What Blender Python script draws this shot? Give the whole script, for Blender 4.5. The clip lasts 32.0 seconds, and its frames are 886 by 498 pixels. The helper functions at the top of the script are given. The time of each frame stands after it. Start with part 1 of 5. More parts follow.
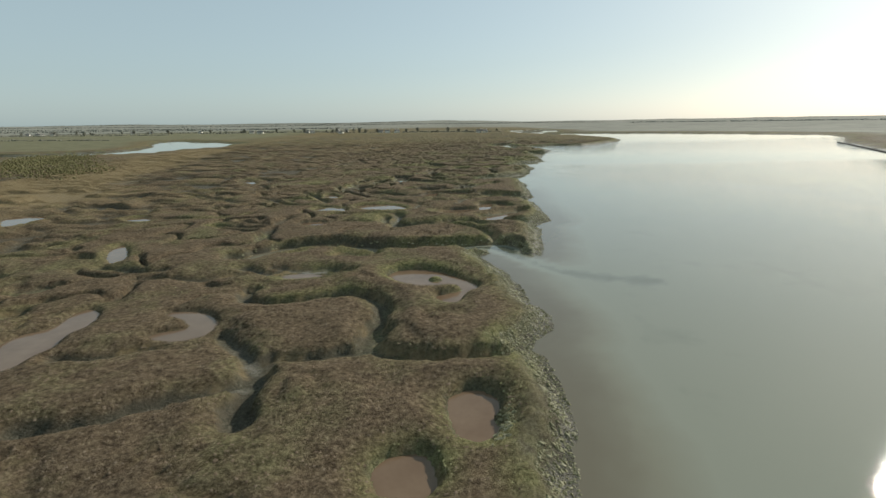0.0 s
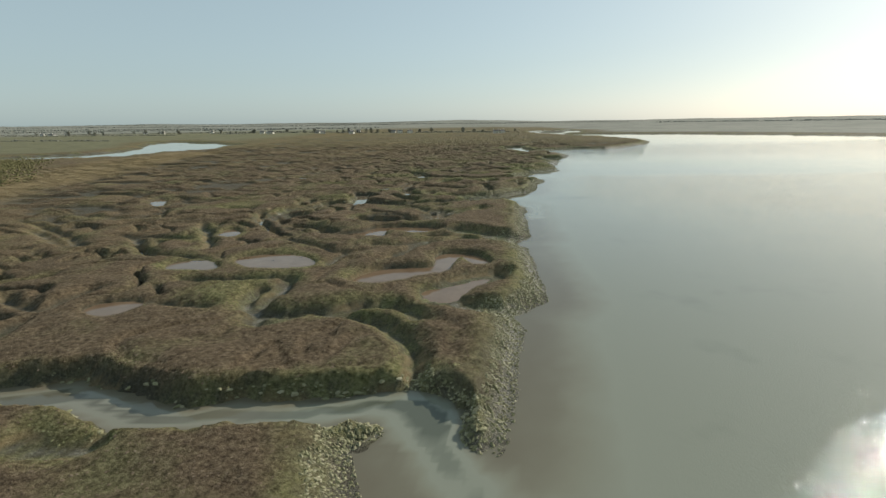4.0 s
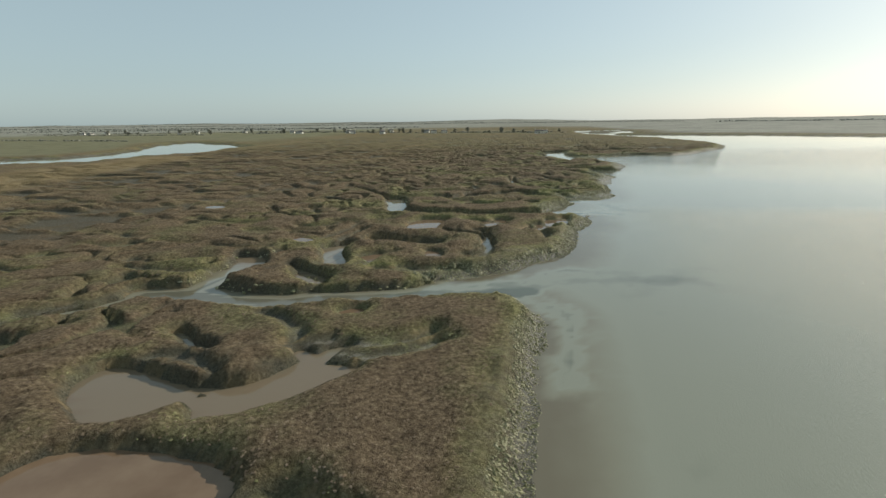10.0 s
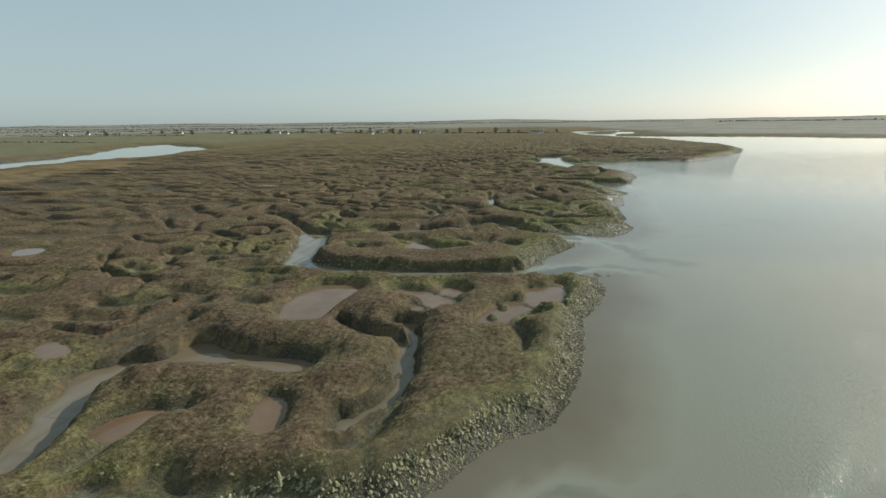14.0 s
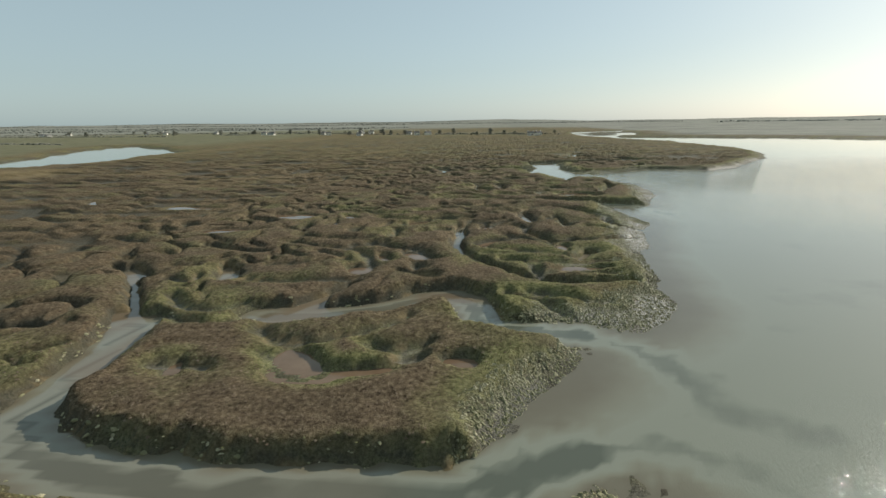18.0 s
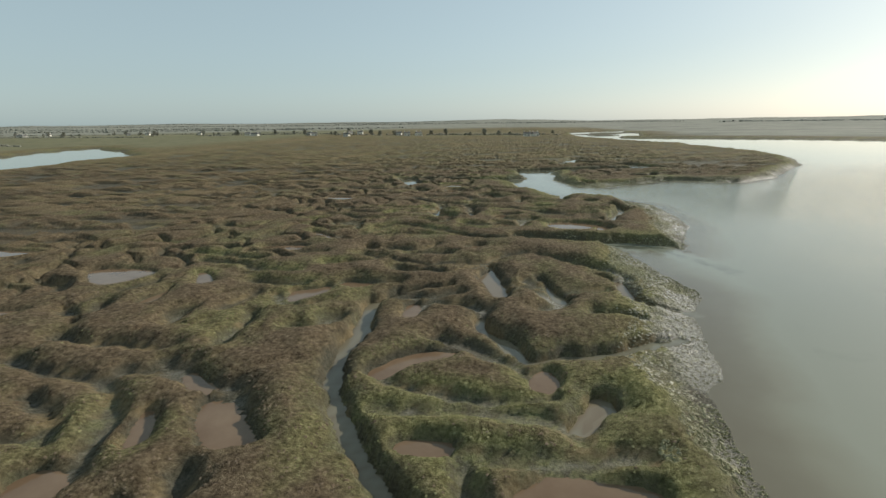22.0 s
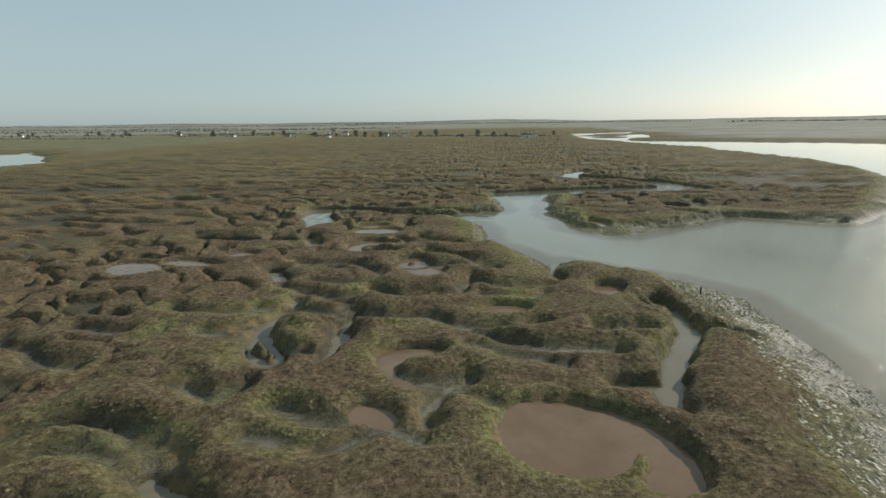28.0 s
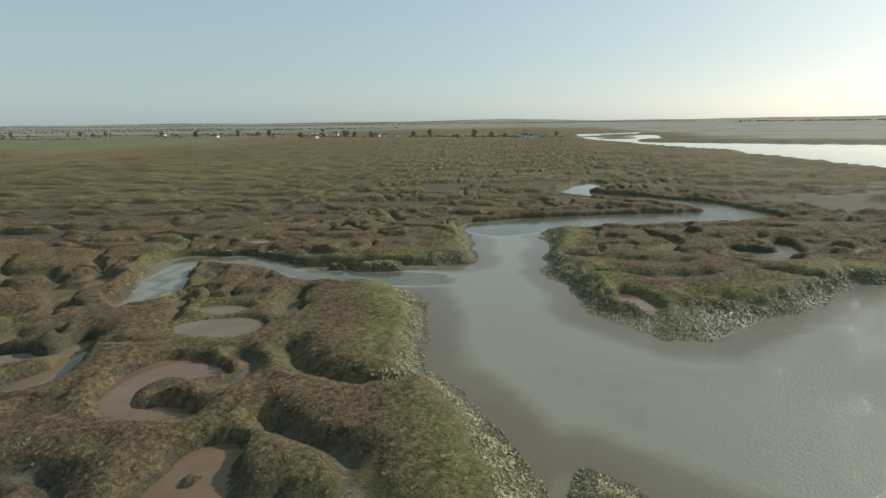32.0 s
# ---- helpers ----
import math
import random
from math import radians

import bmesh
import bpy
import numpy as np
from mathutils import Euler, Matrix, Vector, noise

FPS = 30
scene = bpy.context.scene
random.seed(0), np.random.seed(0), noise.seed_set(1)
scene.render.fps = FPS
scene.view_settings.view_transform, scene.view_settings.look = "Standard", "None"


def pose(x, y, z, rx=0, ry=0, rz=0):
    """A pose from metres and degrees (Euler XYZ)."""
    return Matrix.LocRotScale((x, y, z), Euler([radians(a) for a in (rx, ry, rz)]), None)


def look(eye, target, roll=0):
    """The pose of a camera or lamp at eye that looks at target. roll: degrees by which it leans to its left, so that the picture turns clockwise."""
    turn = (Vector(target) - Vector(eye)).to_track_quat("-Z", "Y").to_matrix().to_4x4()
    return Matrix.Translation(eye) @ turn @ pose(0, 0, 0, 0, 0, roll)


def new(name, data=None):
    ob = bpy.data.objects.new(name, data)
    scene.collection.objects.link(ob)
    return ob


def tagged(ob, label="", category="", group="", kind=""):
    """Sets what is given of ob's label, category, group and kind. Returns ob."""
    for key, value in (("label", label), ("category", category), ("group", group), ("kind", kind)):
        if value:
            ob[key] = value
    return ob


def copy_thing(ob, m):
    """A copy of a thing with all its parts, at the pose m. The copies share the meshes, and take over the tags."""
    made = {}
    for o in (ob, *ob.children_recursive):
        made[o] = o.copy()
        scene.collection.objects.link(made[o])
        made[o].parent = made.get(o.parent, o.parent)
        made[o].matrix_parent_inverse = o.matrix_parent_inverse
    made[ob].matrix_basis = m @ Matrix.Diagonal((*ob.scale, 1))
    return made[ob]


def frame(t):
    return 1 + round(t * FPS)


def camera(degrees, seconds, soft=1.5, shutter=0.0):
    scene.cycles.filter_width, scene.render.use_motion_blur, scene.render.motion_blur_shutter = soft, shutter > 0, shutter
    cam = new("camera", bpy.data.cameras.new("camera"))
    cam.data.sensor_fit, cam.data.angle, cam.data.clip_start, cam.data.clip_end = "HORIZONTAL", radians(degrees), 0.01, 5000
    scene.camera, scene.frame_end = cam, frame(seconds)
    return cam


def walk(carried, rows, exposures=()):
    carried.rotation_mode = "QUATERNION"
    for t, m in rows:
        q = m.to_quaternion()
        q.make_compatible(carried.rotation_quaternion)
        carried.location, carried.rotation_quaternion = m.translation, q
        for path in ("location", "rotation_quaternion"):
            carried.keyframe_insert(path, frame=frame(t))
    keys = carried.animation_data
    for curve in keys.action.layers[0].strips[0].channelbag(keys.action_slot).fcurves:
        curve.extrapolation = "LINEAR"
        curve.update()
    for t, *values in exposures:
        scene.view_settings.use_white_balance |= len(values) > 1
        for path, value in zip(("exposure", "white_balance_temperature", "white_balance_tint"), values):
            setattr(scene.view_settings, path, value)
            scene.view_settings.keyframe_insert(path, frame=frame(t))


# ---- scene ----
# ---- the camera and its flight ----
cam = camera(83.98, 32.0)
PITCH, ROLL = -14.45, -0.89
# seconds, eye, heading in degrees
ROWS = [
    (0.0, 0.00, 0.00, 18.01, 0.05),
    (0.5, 1.57, 5.19, 18.01, 0.84),
    (1.0, 3.12, 10.39, 18.02, 0.94),
    (1.5, 4.63, 15.59, 18.04, 0.75),
    (2.0, 6.09, 20.82, 18.05, 1.19),
    (2.5, 7.51, 26.03, 18.05, 1.88),
    (3.0, 8.88, 31.17, 18.06, 2.45),
    (3.5, 10.19, 36.32, 18.05, 2.56),
    (5.5, 14.62, 57.23, 17.96, 3.28),
    (6.0, 15.48, 62.47, 17.96, 4.52),
    (6.5, 16.31, 67.70, 17.95, 6.11),
    (7.0, 17.08, 72.89, 17.94, 6.77),
    (7.5, 17.80, 78.07, 17.93, 6.36),
    (8.0, 18.48, 83.24, 17.92, 5.82),
    (8.5, 19.12, 88.41, 17.91, 5.65),
    (9.0, 19.75, 93.54, 17.90, 6.35),
    (9.5, 20.36, 98.62, 17.90, 7.32),
    (10.0, 20.94, 103.60, 17.88, 7.67),
    (10.5, 21.49, 108.52, 17.86, 7.43),
    (11.0, 22.02, 113.43, 17.83, 7.34),
    (11.5, 22.56, 118.28, 17.79, 7.03),
    (12.0, 23.12, 123.08, 17.76, 7.04),
    (12.5, 23.70, 127.85, 17.75, 7.19),
    (13.0, 24.27, 132.60, 17.74, 7.32),
    (13.5, 24.81, 137.30, 17.75, 7.41),
    (14.0, 25.30, 141.93, 17.77, 7.45),
    (14.5, 25.75, 146.47, 17.80, 7.45),
    (16.5, 27.06, 162.32, 18.25, 7.30),
    (17.0, 27.73, 167.08, 18.29, 7.25),
    (17.5, 28.43, 171.95, 18.32, 7.25),
    (18.0, 29.13, 176.84, 18.33, 7.28),
    (18.5, 29.80, 181.75, 18.33, 7.22),
    (19.0, 30.42, 186.67, 18.32, 7.17),
    (19.5, 31.03, 191.55, 18.28, 7.18),
    (20.0, 31.64, 196.40, 18.23, 7.18),
    (20.5, 32.28, 201.30, 18.17, 7.20),
    (21.0, 32.96, 206.18, 18.12, 7.23),
    (21.5, 33.70, 211.01, 18.09, 7.24),
    (22.0, 34.49, 215.85, 18.07, 7.23),
    (22.5, 35.30, 220.70, 18.06, 7.25),
    (23.0, 36.10, 225.55, 18.06, 7.34),
    (23.5, 36.86, 230.41, 18.05, 7.40),
    (24.0, 37.57, 235.27, 18.04, 7.42),
    (24.5, 38.26, 240.11, 18.01, 7.35),
    (25.0, 38.94, 244.91, 17.99, 7.37),
    (25.5, 39.63, 249.64, 17.98, 7.39),
    (27.5, 41.73, 269.55, 18.03, 7.58),
    (28.0, 42.22, 274.69, 18.01, 7.58),
    (28.5, 42.69, 279.84, 17.97, 7.60),
    (29.0, 43.12, 284.99, 17.91, 7.61),
    (29.5, 43.51, 290.12, 17.84, 7.68),
    (30.0, 43.86, 295.19, 17.76, 7.73),
    (30.5, 44.24, 300.24, 17.67, 7.74),
    (31.0, 44.65, 305.29, 17.59, 7.76),
    (31.5, 45.11, 310.31, 17.52, 7.87),
    (32.0, 45.61, 315.31, 17.46, 7.86),
]
walk(cam, [(t, pose(x, y, z, 90 + PITCH, 0, yaw) @ pose(0, 0, 0, 0, 0, ROLL)) for t, x, y, z, yaw in ROWS],
     exposures=[(0.0, 0.0, 6620, 7), (32.0, 0.0, 6620, 7)])

# ---- sky, sun, exposure ----
SUN_EL, SUN_AZ = 28.0, 47.8          # degrees above the horizon; degrees from +y towards +x
world = bpy.data.worlds.new("sky")
scene.world = world
world.use_nodes = True
wn = world.node_tree.nodes
sky = wn.new("ShaderNodeTexSky")
sky.sky_type, sky.sun_disc = "NISHITA", False
sky.sun_elevation, sky.sun_rotation = radians(SUN_EL), radians(SUN_AZ)
sky.air_density, sky.dust_density, sky.ozone_density, sky.altitude = 1.0, 1.0, 1.4, 0.0
# a thin even haze lies over the clear sky
soft_sky = wn.new("ShaderNodeHueSaturation")
soft_sky.inputs["Saturation"].default_value = 0.66
haze = wn.new("ShaderNodeMix")
haze.data_type = "RGBA"
haze.inputs[0].default_value = 0.58
haze.inputs[7].default_value = (3.45, 4.7, 5.2, 1)
world.node_tree.links.new(sky.outputs["Color"], soft_sky.inputs["Color"])
world.node_tree.links.new(soft_sky.outputs["Color"], haze.inputs[6])
world.node_tree.links.new(haze.outputs[2], wn["Background"].inputs["Color"])
wn["Background"].inputs["Strength"].default_value = 0.116
sun_data = bpy.data.lights.new("sun", "SUN")
sun_data.energy, sun_data.angle, sun_data.color = 4.5, radians(0.6), (1.0, 0.95, 0.87)
sun = new("sun", sun_data)
sun.matrix_world = look((0, 0, 100), (-100 * math.sin(radians(SUN_AZ)), -100 * math.cos(radians(SUN_AZ)), 100 - 100 * math.tan(radians(SUN_EL))))


# ---- materials ----
def mat(name, rough=0.9, spec=0.3):
    m = bpy.data.materials.new(name)
    m.use_nodes = True
    b = m.node_tree.nodes["Principled BSDF"]
    b.inputs["Roughness"].default_value = rough
    b.inputs["Specular IOR Level"].default_value = spec
    return m, m.node_tree.nodes, m.node_tree.links, b


def noise_node(n, l, scale, detail=4.0, rough=0.6, vec=None):
    t = n.new("ShaderNodeTexNoise")
    t.inputs["Scale"].default_value, t.inputs["Detail"].default_value, t.inputs["Roughness"].default_value = scale, detail, rough
    if vec is not None:
        l.new(vec, t.inputs["Vector"])
    return t.outputs["Fac"]


def ramp(n, l, fac, *stops):
    r = n.new("ShaderNodeValToRGB")
    e = r.color_ramp.elements
    e[0].position, e[0].color = stops[0][0], (*stops[0][1], 1)
    e[1].position, e[1].color = stops[-1][0], (*stops[-1][1], 1)
    for p, c in stops[1:-1]:
        e.new(p).color = (*c, 1)
    l.new(fac, r.inputs["Fac"])
    return r.outputs["Color"]


def mix(n, l, fac, a, b, blend="MIX"):
    m = n.new("ShaderNodeMix")
    m.data_type, m.blend_type = "RGBA", blend
    for sock, v in ((m.inputs[0], fac), (m.inputs[6], a), (m.inputs[7], b)):
        if isinstance(v, (int, float)):
            sock.default_value = v
        elif isinstance(v, tuple):
            sock.default_value = (*v, 1)
        else:
            l.new(v, sock)
    return m.outputs[2]


def bump(n, l, b, height, strength=0.5, distance=0.1):
    k = n.new("ShaderNodeBump")
    k.inputs["Strength"].default_value, k.inputs["Distance"].default_value = strength, distance
    l.new(height, k.inputs["Height"])
    l.new(k.outputs["Normal"], b.inputs["Normal"])


def world_pos(n):
    return n.new("ShaderNodeNewGeometry").outputs["Position"]


def make_ground():
    m, n, l, b = mat("salt_marsh", 0.92, 0.22)
    pos = world_pos(n)
    cov = n.new("ShaderNodeAttribute")
    cov.attribute_name = "cover"
    sep = n.new("ShaderNodeSeparateColor")
    l.new(cov.outputs["Color"], sep.inputs[0])
    fine, mid, wide = (noise_node(n, l, s, 5, 0.7, pos) for s in (2.6, 0.5, 0.06))
    heath = ramp(n, l, fine, (0.30, (0.058, 0.042, 0.028)), (0.5, (0.124, 0.091, 0.058)), (0.72, (0.205, 0.160, 0.106)))
    olive = ramp(n, l, fine, (0.30, (0.064, 0.062, 0.030)), (0.5, (0.128, 0.124, 0.060)), (0.72, (0.21, 0.20, 0.106)))
    veg = mix(n, l, ramp(n, l, noise_node(n, l, 0.11, 5, 0.62, pos), (0.50, (0.0, 0.0, 0.0)), (0.66, (0.65, 0.65, 0.65))), heath, olive)
    grass = ramp(n, l, fine, (0.30, (0.066, 0.066, 0.028)), (0.5, (0.152, 0.147, 0.063)), (0.72, (0.27, 0.252, 0.124)))
    veg = mix(n, l, sep.outputs[1], veg, grass)
    veg = mix(n, l, 0.5, veg, ramp(n, l, noise_node(n, l, 1.3, 5, 0.75, pos), (0.36, (0.5, 0.48, 0.46)), (0.5, (1.0, 1.0, 1.0)), (0.66, (1.3, 1.27, 1.2))), "MULTIPLY")
    lump = noise_node(n, l, 5.0, 4, 0.75, pos)
    mud = ramp(n, l, lump, (0.36, (0.042, 0.040, 0.030)), (0.5, (0.080, 0.074, 0.055)), (0.68, (0.145, 0.132, 0.098)))
    algae = ramp(n, l, lump, (0.36, (0.095, 0.096, 0.040)), (0.5, (0.200, 0.196, 0.088)), (0.68, (0.31, 0.295, 0.150)))
    weed = n.new("ShaderNodeMath")
    weed.operation = "MULTIPLY"
    l.new(sep.outputs[1], weed.inputs[0])
    l.new(ramp(n, l, noise_node(n, l, 0.9, 4, 0.7, pos), (0.40, (0.25, 0.25, 0.25)), (0.58, (1, 1, 1))), weed.inputs[1])
    mud = mix(n, l, weed.outputs[0], mud, algae)
    mud = mix(n, l, ramp(n, l, mid, (0.40, (0, 0, 0)), (0.6, (0.55, 0.55, 0.55))), mud, (0.085, 0.070, 0.048))
    base = mix(n, l, sep.outputs[0], mud, veg)
    dry = n.new("ShaderNodeAttribute")
    dry.attribute_name = "dry"
    # dry straw colour, used also to pale the far marsh as haze would
    straw_haze = ramp(n, l, fine, (0.3, (0.13, 0.095, 0.05)), (0.55, (0.22, 0.165, 0.09)), (0.75, (0.32, 0.25, 0.15)))
    upland = n.new("ShaderNodeSeparateColor")
    l.new(dry.outputs["Color"], upland.inputs[0])
    base = mix(n, l, upland.outputs[0], base, straw_haze)
    # pale grey of the far ground, with distance haze put into the colour
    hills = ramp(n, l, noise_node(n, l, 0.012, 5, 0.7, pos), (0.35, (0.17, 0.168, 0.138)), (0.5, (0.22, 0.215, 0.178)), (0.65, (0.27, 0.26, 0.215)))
    field = ramp(n, l, wide, (0.35, (0.130, 0.125, 0.076)), (0.6, (0.18, 0.168, 0.102)))
    base = mix(n, l, sep.outputs[2], base, field)
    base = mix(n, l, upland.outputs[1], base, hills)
    silt = ramp(n, l, lump, (0.35, (0.11, 0.099, 0.074)), (0.65, (0.21, 0.190, 0.145)))
    base = mix(n, l, upland.outputs[2], base, silt)
    l.new(base, b.inputs["Base Color"])
    rg = n.new("ShaderNodeMapRange")
    rg.inputs["To Min"].default_value, rg.inputs["To Max"].default_value = 0.78, 0.95
    l.new(sep.outputs[0], rg.inputs["Value"])
    wet = n.new("ShaderNodeMath")
    wet.operation = "MULTIPLY_ADD"
    l.new(upland.outputs[2], wet.inputs[0])
    wet.inputs[1].default_value = -0.45
    l.new(rg.outputs[0], wet.inputs[2])
    l.new(wet.outputs[0], b.inputs["Roughness"])
    gloss = n.new("ShaderNodeMapRange")
    gloss.inputs["To Min"].default_value, gloss.inputs["To Max"].default_value = 0.09, 0.05
    l.new(sep.outputs[0], gloss.inputs["Value"])
    sheen = n.new("ShaderNodeMath")
    sheen.operation = "MULTIPLY_ADD"
    l.new(upland.outputs[2], sheen.inputs[0])
    sheen.inputs[1].default_value = 0.35
    l.new(gloss.outputs[0], sheen.inputs[2])
    l.new(sheen.outputs[0], b.inputs["Specular IOR Level"])
    bump(n, l, b, noise_node(n, l, 4.5, 6, 0.78, pos), 0.95, 0.24)
    return m


def make_water():
    m, n, l, b = mat("estuary_water", 0.03, 0.5)
    b.inputs["IOR"].default_value = 1.33
    pos = world_pos(n)
    dep = n.new("ShaderNodeAttribute")
    dep.attribute_name = "depth"
    drift = noise_node(n, l, 0.08, 4, 0.6, pos)
    add = n.new("ShaderNodeMath")
    add.operation = "MULTIPLY_ADD"
    l.new(drift, add.inputs[0])
    add.inputs[1].default_value = 0.3
    both = n.new("ShaderNodeSeparateColor")
    l.new(dep.outputs["Color"], both.inputs[0])
    l.new(both.outputs[0], add.inputs[2])
    col = ramp(n, l, add.outputs[0], (0.16, (0.130, 0.114, 0.080)), (0.36, (0.174, 0.166, 0.122)), (0.60, (0.206, 0.211, 0.165)), (0.74, (0.202, 0.208, 0.163)), (0.90, (0.090, 0.098, 0.075)))
    col = mix(n, l, both.outputs[2], col, (0.158, 0.110, 0.070))
    l.new(col, b.inputs["Base Color"])
    st = n.new("ShaderNodeMapping")
    st.inputs["Rotation"].default_value = (0, 0, 0.6)
    st.inputs["Scale"].default_value = (1.0, 0.45, 1.0)
    l.new(pos, st.inputs["Vector"])
    w = n.new("ShaderNodeMath")
    w.operation = "MULTIPLY_ADD"
    l.new(noise_node(n, l, 7.0, 4, 0.75, st.outputs[0]), w.inputs[0])
    gust = n.new("ShaderNodeMath")
    gust.operation = "MULTIPLY"
    l.new(both.outputs[1], gust.inputs[0])
    l.new(ramp(n, l, noise_node(n, l, 0.02, 3, 0.6, pos), (0.35, (0.5, 0.5, 0.5)), (0.65, (1, 1, 1))), gust.inputs[1])
    l.new(gust.outputs[0], w.inputs[1])
    bump(n, l, b, w.outputs[0], 0.95, 0.13)
    return m


def make_pool():
    m, n, l, b = mat("pool_water", 0.05, 0.5)
    b.inputs["IOR"].default_value = 1.33
    pos = world_pos(n)
    c = ramp(n, l, noise_node(n, l, 0.35, 4, 0.6, pos), (0.35, (0.138, 0.090, 0.056)), (0.7, (0.180, 0.124, 0.080)))
    info = n.new("ShaderNodeObjectInfo")
    c = mix(n, l, ramp(n, l, info.outputs["Random"], (0.7, (0, 0, 0)), (1.0, (0.4, 0.4, 0.4))), c, (0.145, 0.108, 0.076))
    l.new(c, b.inputs["Base Color"])
    bump(n, l, b, noise_node(n, l, 1.2, 2, 0.5, pos), 0.05, 0.05)
    return m


def make_plain(name, stops, scale=1.5, rough=0.9, relief=0.5, spec=0.2):
    m, n, l, b = mat(name, rough, spec)
    pos = world_pos(n)
    c = ramp(n, l, noise_node(n, l, scale, 5, 0.65, pos), *stops)
    l.new(c, b.inputs["Base Color"])
    bump(n, l, b, noise_node(n, l, scale * 4, 4, 0.7, pos), relief, 0.05)
    return m


M_GROUND, M_WATER, M_POOL = make_ground(), make_water(), make_pool()


# ---- the lie of the land ----
def lattice(ix, iy, seed):
    h = (ix.astype(np.int64) * 374761393 + iy.astype(np.int64) * 668265263 + seed * 1274126177) & 0xFFFFFFFF
    h = ((h ^ (h >> 13)) * 1103515245) & 0xFFFFFFFF
    h = ((h ^ (h >> 16)) * 69069) & 0xFFFFFFFF
    return ((h >> 8) & 0xFFFF) / 32767.5 - 1.0


def vnoise(x, y, seed=0):
    """Smooth noise from -1 to 1 with a wavelength of about 2."""
    ix, iy = np.floor(x), np.floor(y)
    fx, fy = x - ix, y - iy
    fx, fy = fx * fx * fx * (fx * (fx * 6 - 15) + 10), fy * fy * fy * (fy * (fy * 6 - 15) + 10)
    a, b = lattice(ix, iy, seed), lattice(ix + 1, iy, seed)
    c, d = lattice(ix, iy + 1, seed), lattice(ix + 1, iy + 1, seed)
    return (a + (b - a) * fx) * (1 - fy) + (c + (d - c) * fx) * fy


def fbm(x, y, size, seed=0, octaves=4):
    total, amp, c, s = 0.0, 0.5, 0.8, 0.6
    x, y = x / size, y / size
    for k in range(octaves):
        total = total + amp * vnoise(x, y, seed + 17 * k)
        x, y, amp = 2.03 * (c * x - s * y) + 5.3, 2.03 * (s * x + c * y) - 3.1, amp * 0.5
    return total


def smooth(a, b, v):
    t = np.clip((v - a) / (b - a), 0, 1)
    return t * t * (3 - 2 * t)


def rounded(points, closed, times=2):
    """Corners cut off (Chaikin)."""
    p = np.array(points, float)
    for _ in range(times):
        q = np.roll(p, -1, 0) if closed else p[1:]
        a = p if closed else p[:-1]
        new_p = np.stack([0.75 * a + 0.25 * q, 0.25 * a + 0.75 * q], 1).reshape(-1, 2)
        p = new_p if closed else np.vstack([p[:1], new_p, p[-1:]])
    return p


def line_distance(x, y, p, closed):
    best = np.full(x.shape, 1e9)
    ends = np.roll(p, -1, 0) if closed else p[1:]
    for (x1, y1), (x2, y2) in zip(p if closed else p[:-1], ends):
        dx, dy = x2 - x1, y2 - y1
        t = np.clip(((x - x1) * dx + (y - y1) * dy) / (dx * dx + dy * dy + 1e-9), 0, 1)
        np.minimum(best, (x - x1 - t * dx) ** 2 + (y - y1 - t * dy) ** 2, out=best)
    return np.sqrt(best)


def within(x, y, p):
    """Which points lie inside a closed line."""
    odd = np.zeros(x.shape, bool)
    for (x1, y1), (x2, y2) in zip(p, np.roll(p, -1, 0)):
        if y1 != y2:
            odd ^= ((y1 > y) != (y2 > y)) & (x < (x2 - x1) * (y - y1) / (y2 - y1) + x1)
    return odd


def area_distance(x, y, p):
    """Distance to the rim of an area, negative inside."""
    d = line_distance(x, y, p, True)
    return np.where(within(x, y, p), -d, d)


POOLS, CREEKS = [], []


def pool(*points):
    POOLS.append(rounded(points, True))


def creek(width, bed, *points):
    if -0.12 < bed < 0.12:
        width, bed = 0.6 * width, -0.2
    elif -0.9 < bed < 0:
        bed = -0.89 if width >= 2 else -0.8
    elif bed >= 0.12:
        width = 0.7 * width
    CREEKS.append((width, bed, rounded(points, False)))


# the waterline of the marsh, from behind the camera to the far reach
SHORE_NEAR = [(-9, -120), (0, -50), (4, -10), (6.0, 20.8), (7.3, 25.9), (7.8, 30.4), (7.7, 34.5), (6.3, 36.6), (9.2, 41.0), (9.6, 43.6),
              (8.5, 46.6), (8.2, 51.9), (7.2, 57.5), (5.9, 61.0), (4.2, 65.5), (9.3, 70.2), (11.5, 66.2), (13.2, 65.7), (14.1, 70.2), (15.1, 76.0),
              (16.3, 83.2), (15.5, 85.7), (17.1, 86.8), (19.4, 90.0), (19.9, 94.0), (19.9, 100.4), (20.2, 105.2), (20.4, 111.2), (18.5, 113.5), (19.0, 116.4)]
SHORE_MID = [(20.6, 117.0), (21.6, 119.2), (21.8, 123.5), (22.6, 132.5), (23.7, 142.2), (24.3, 147.8), (22.3, 151.6), (14.5, 153.0), (13.4, 155.3), (13.2, 157.3), (14.6, 158.4),
             (17.6, 159.9), (21.0, 161.9), (23.9, 166.1), (28.3, 169.3), (30.6, 175.3), (32.0, 185.4), (35.1, 191.5), (35.5, 195.1), (35.6, 198.6),
             (30.5, 198.9), (28.2, 202.4), (30.8, 207.4), (34.2, 211.5), (35.0, 214.5), (34.3, 216.4), (30.5, 218.2), (33.5, 220.9), (41.2, 219.5),
             (44.3, 222.8), (46.1, 226.4), (45.7, 231.5), (46.9, 235.1), (47.2, 241.0)]
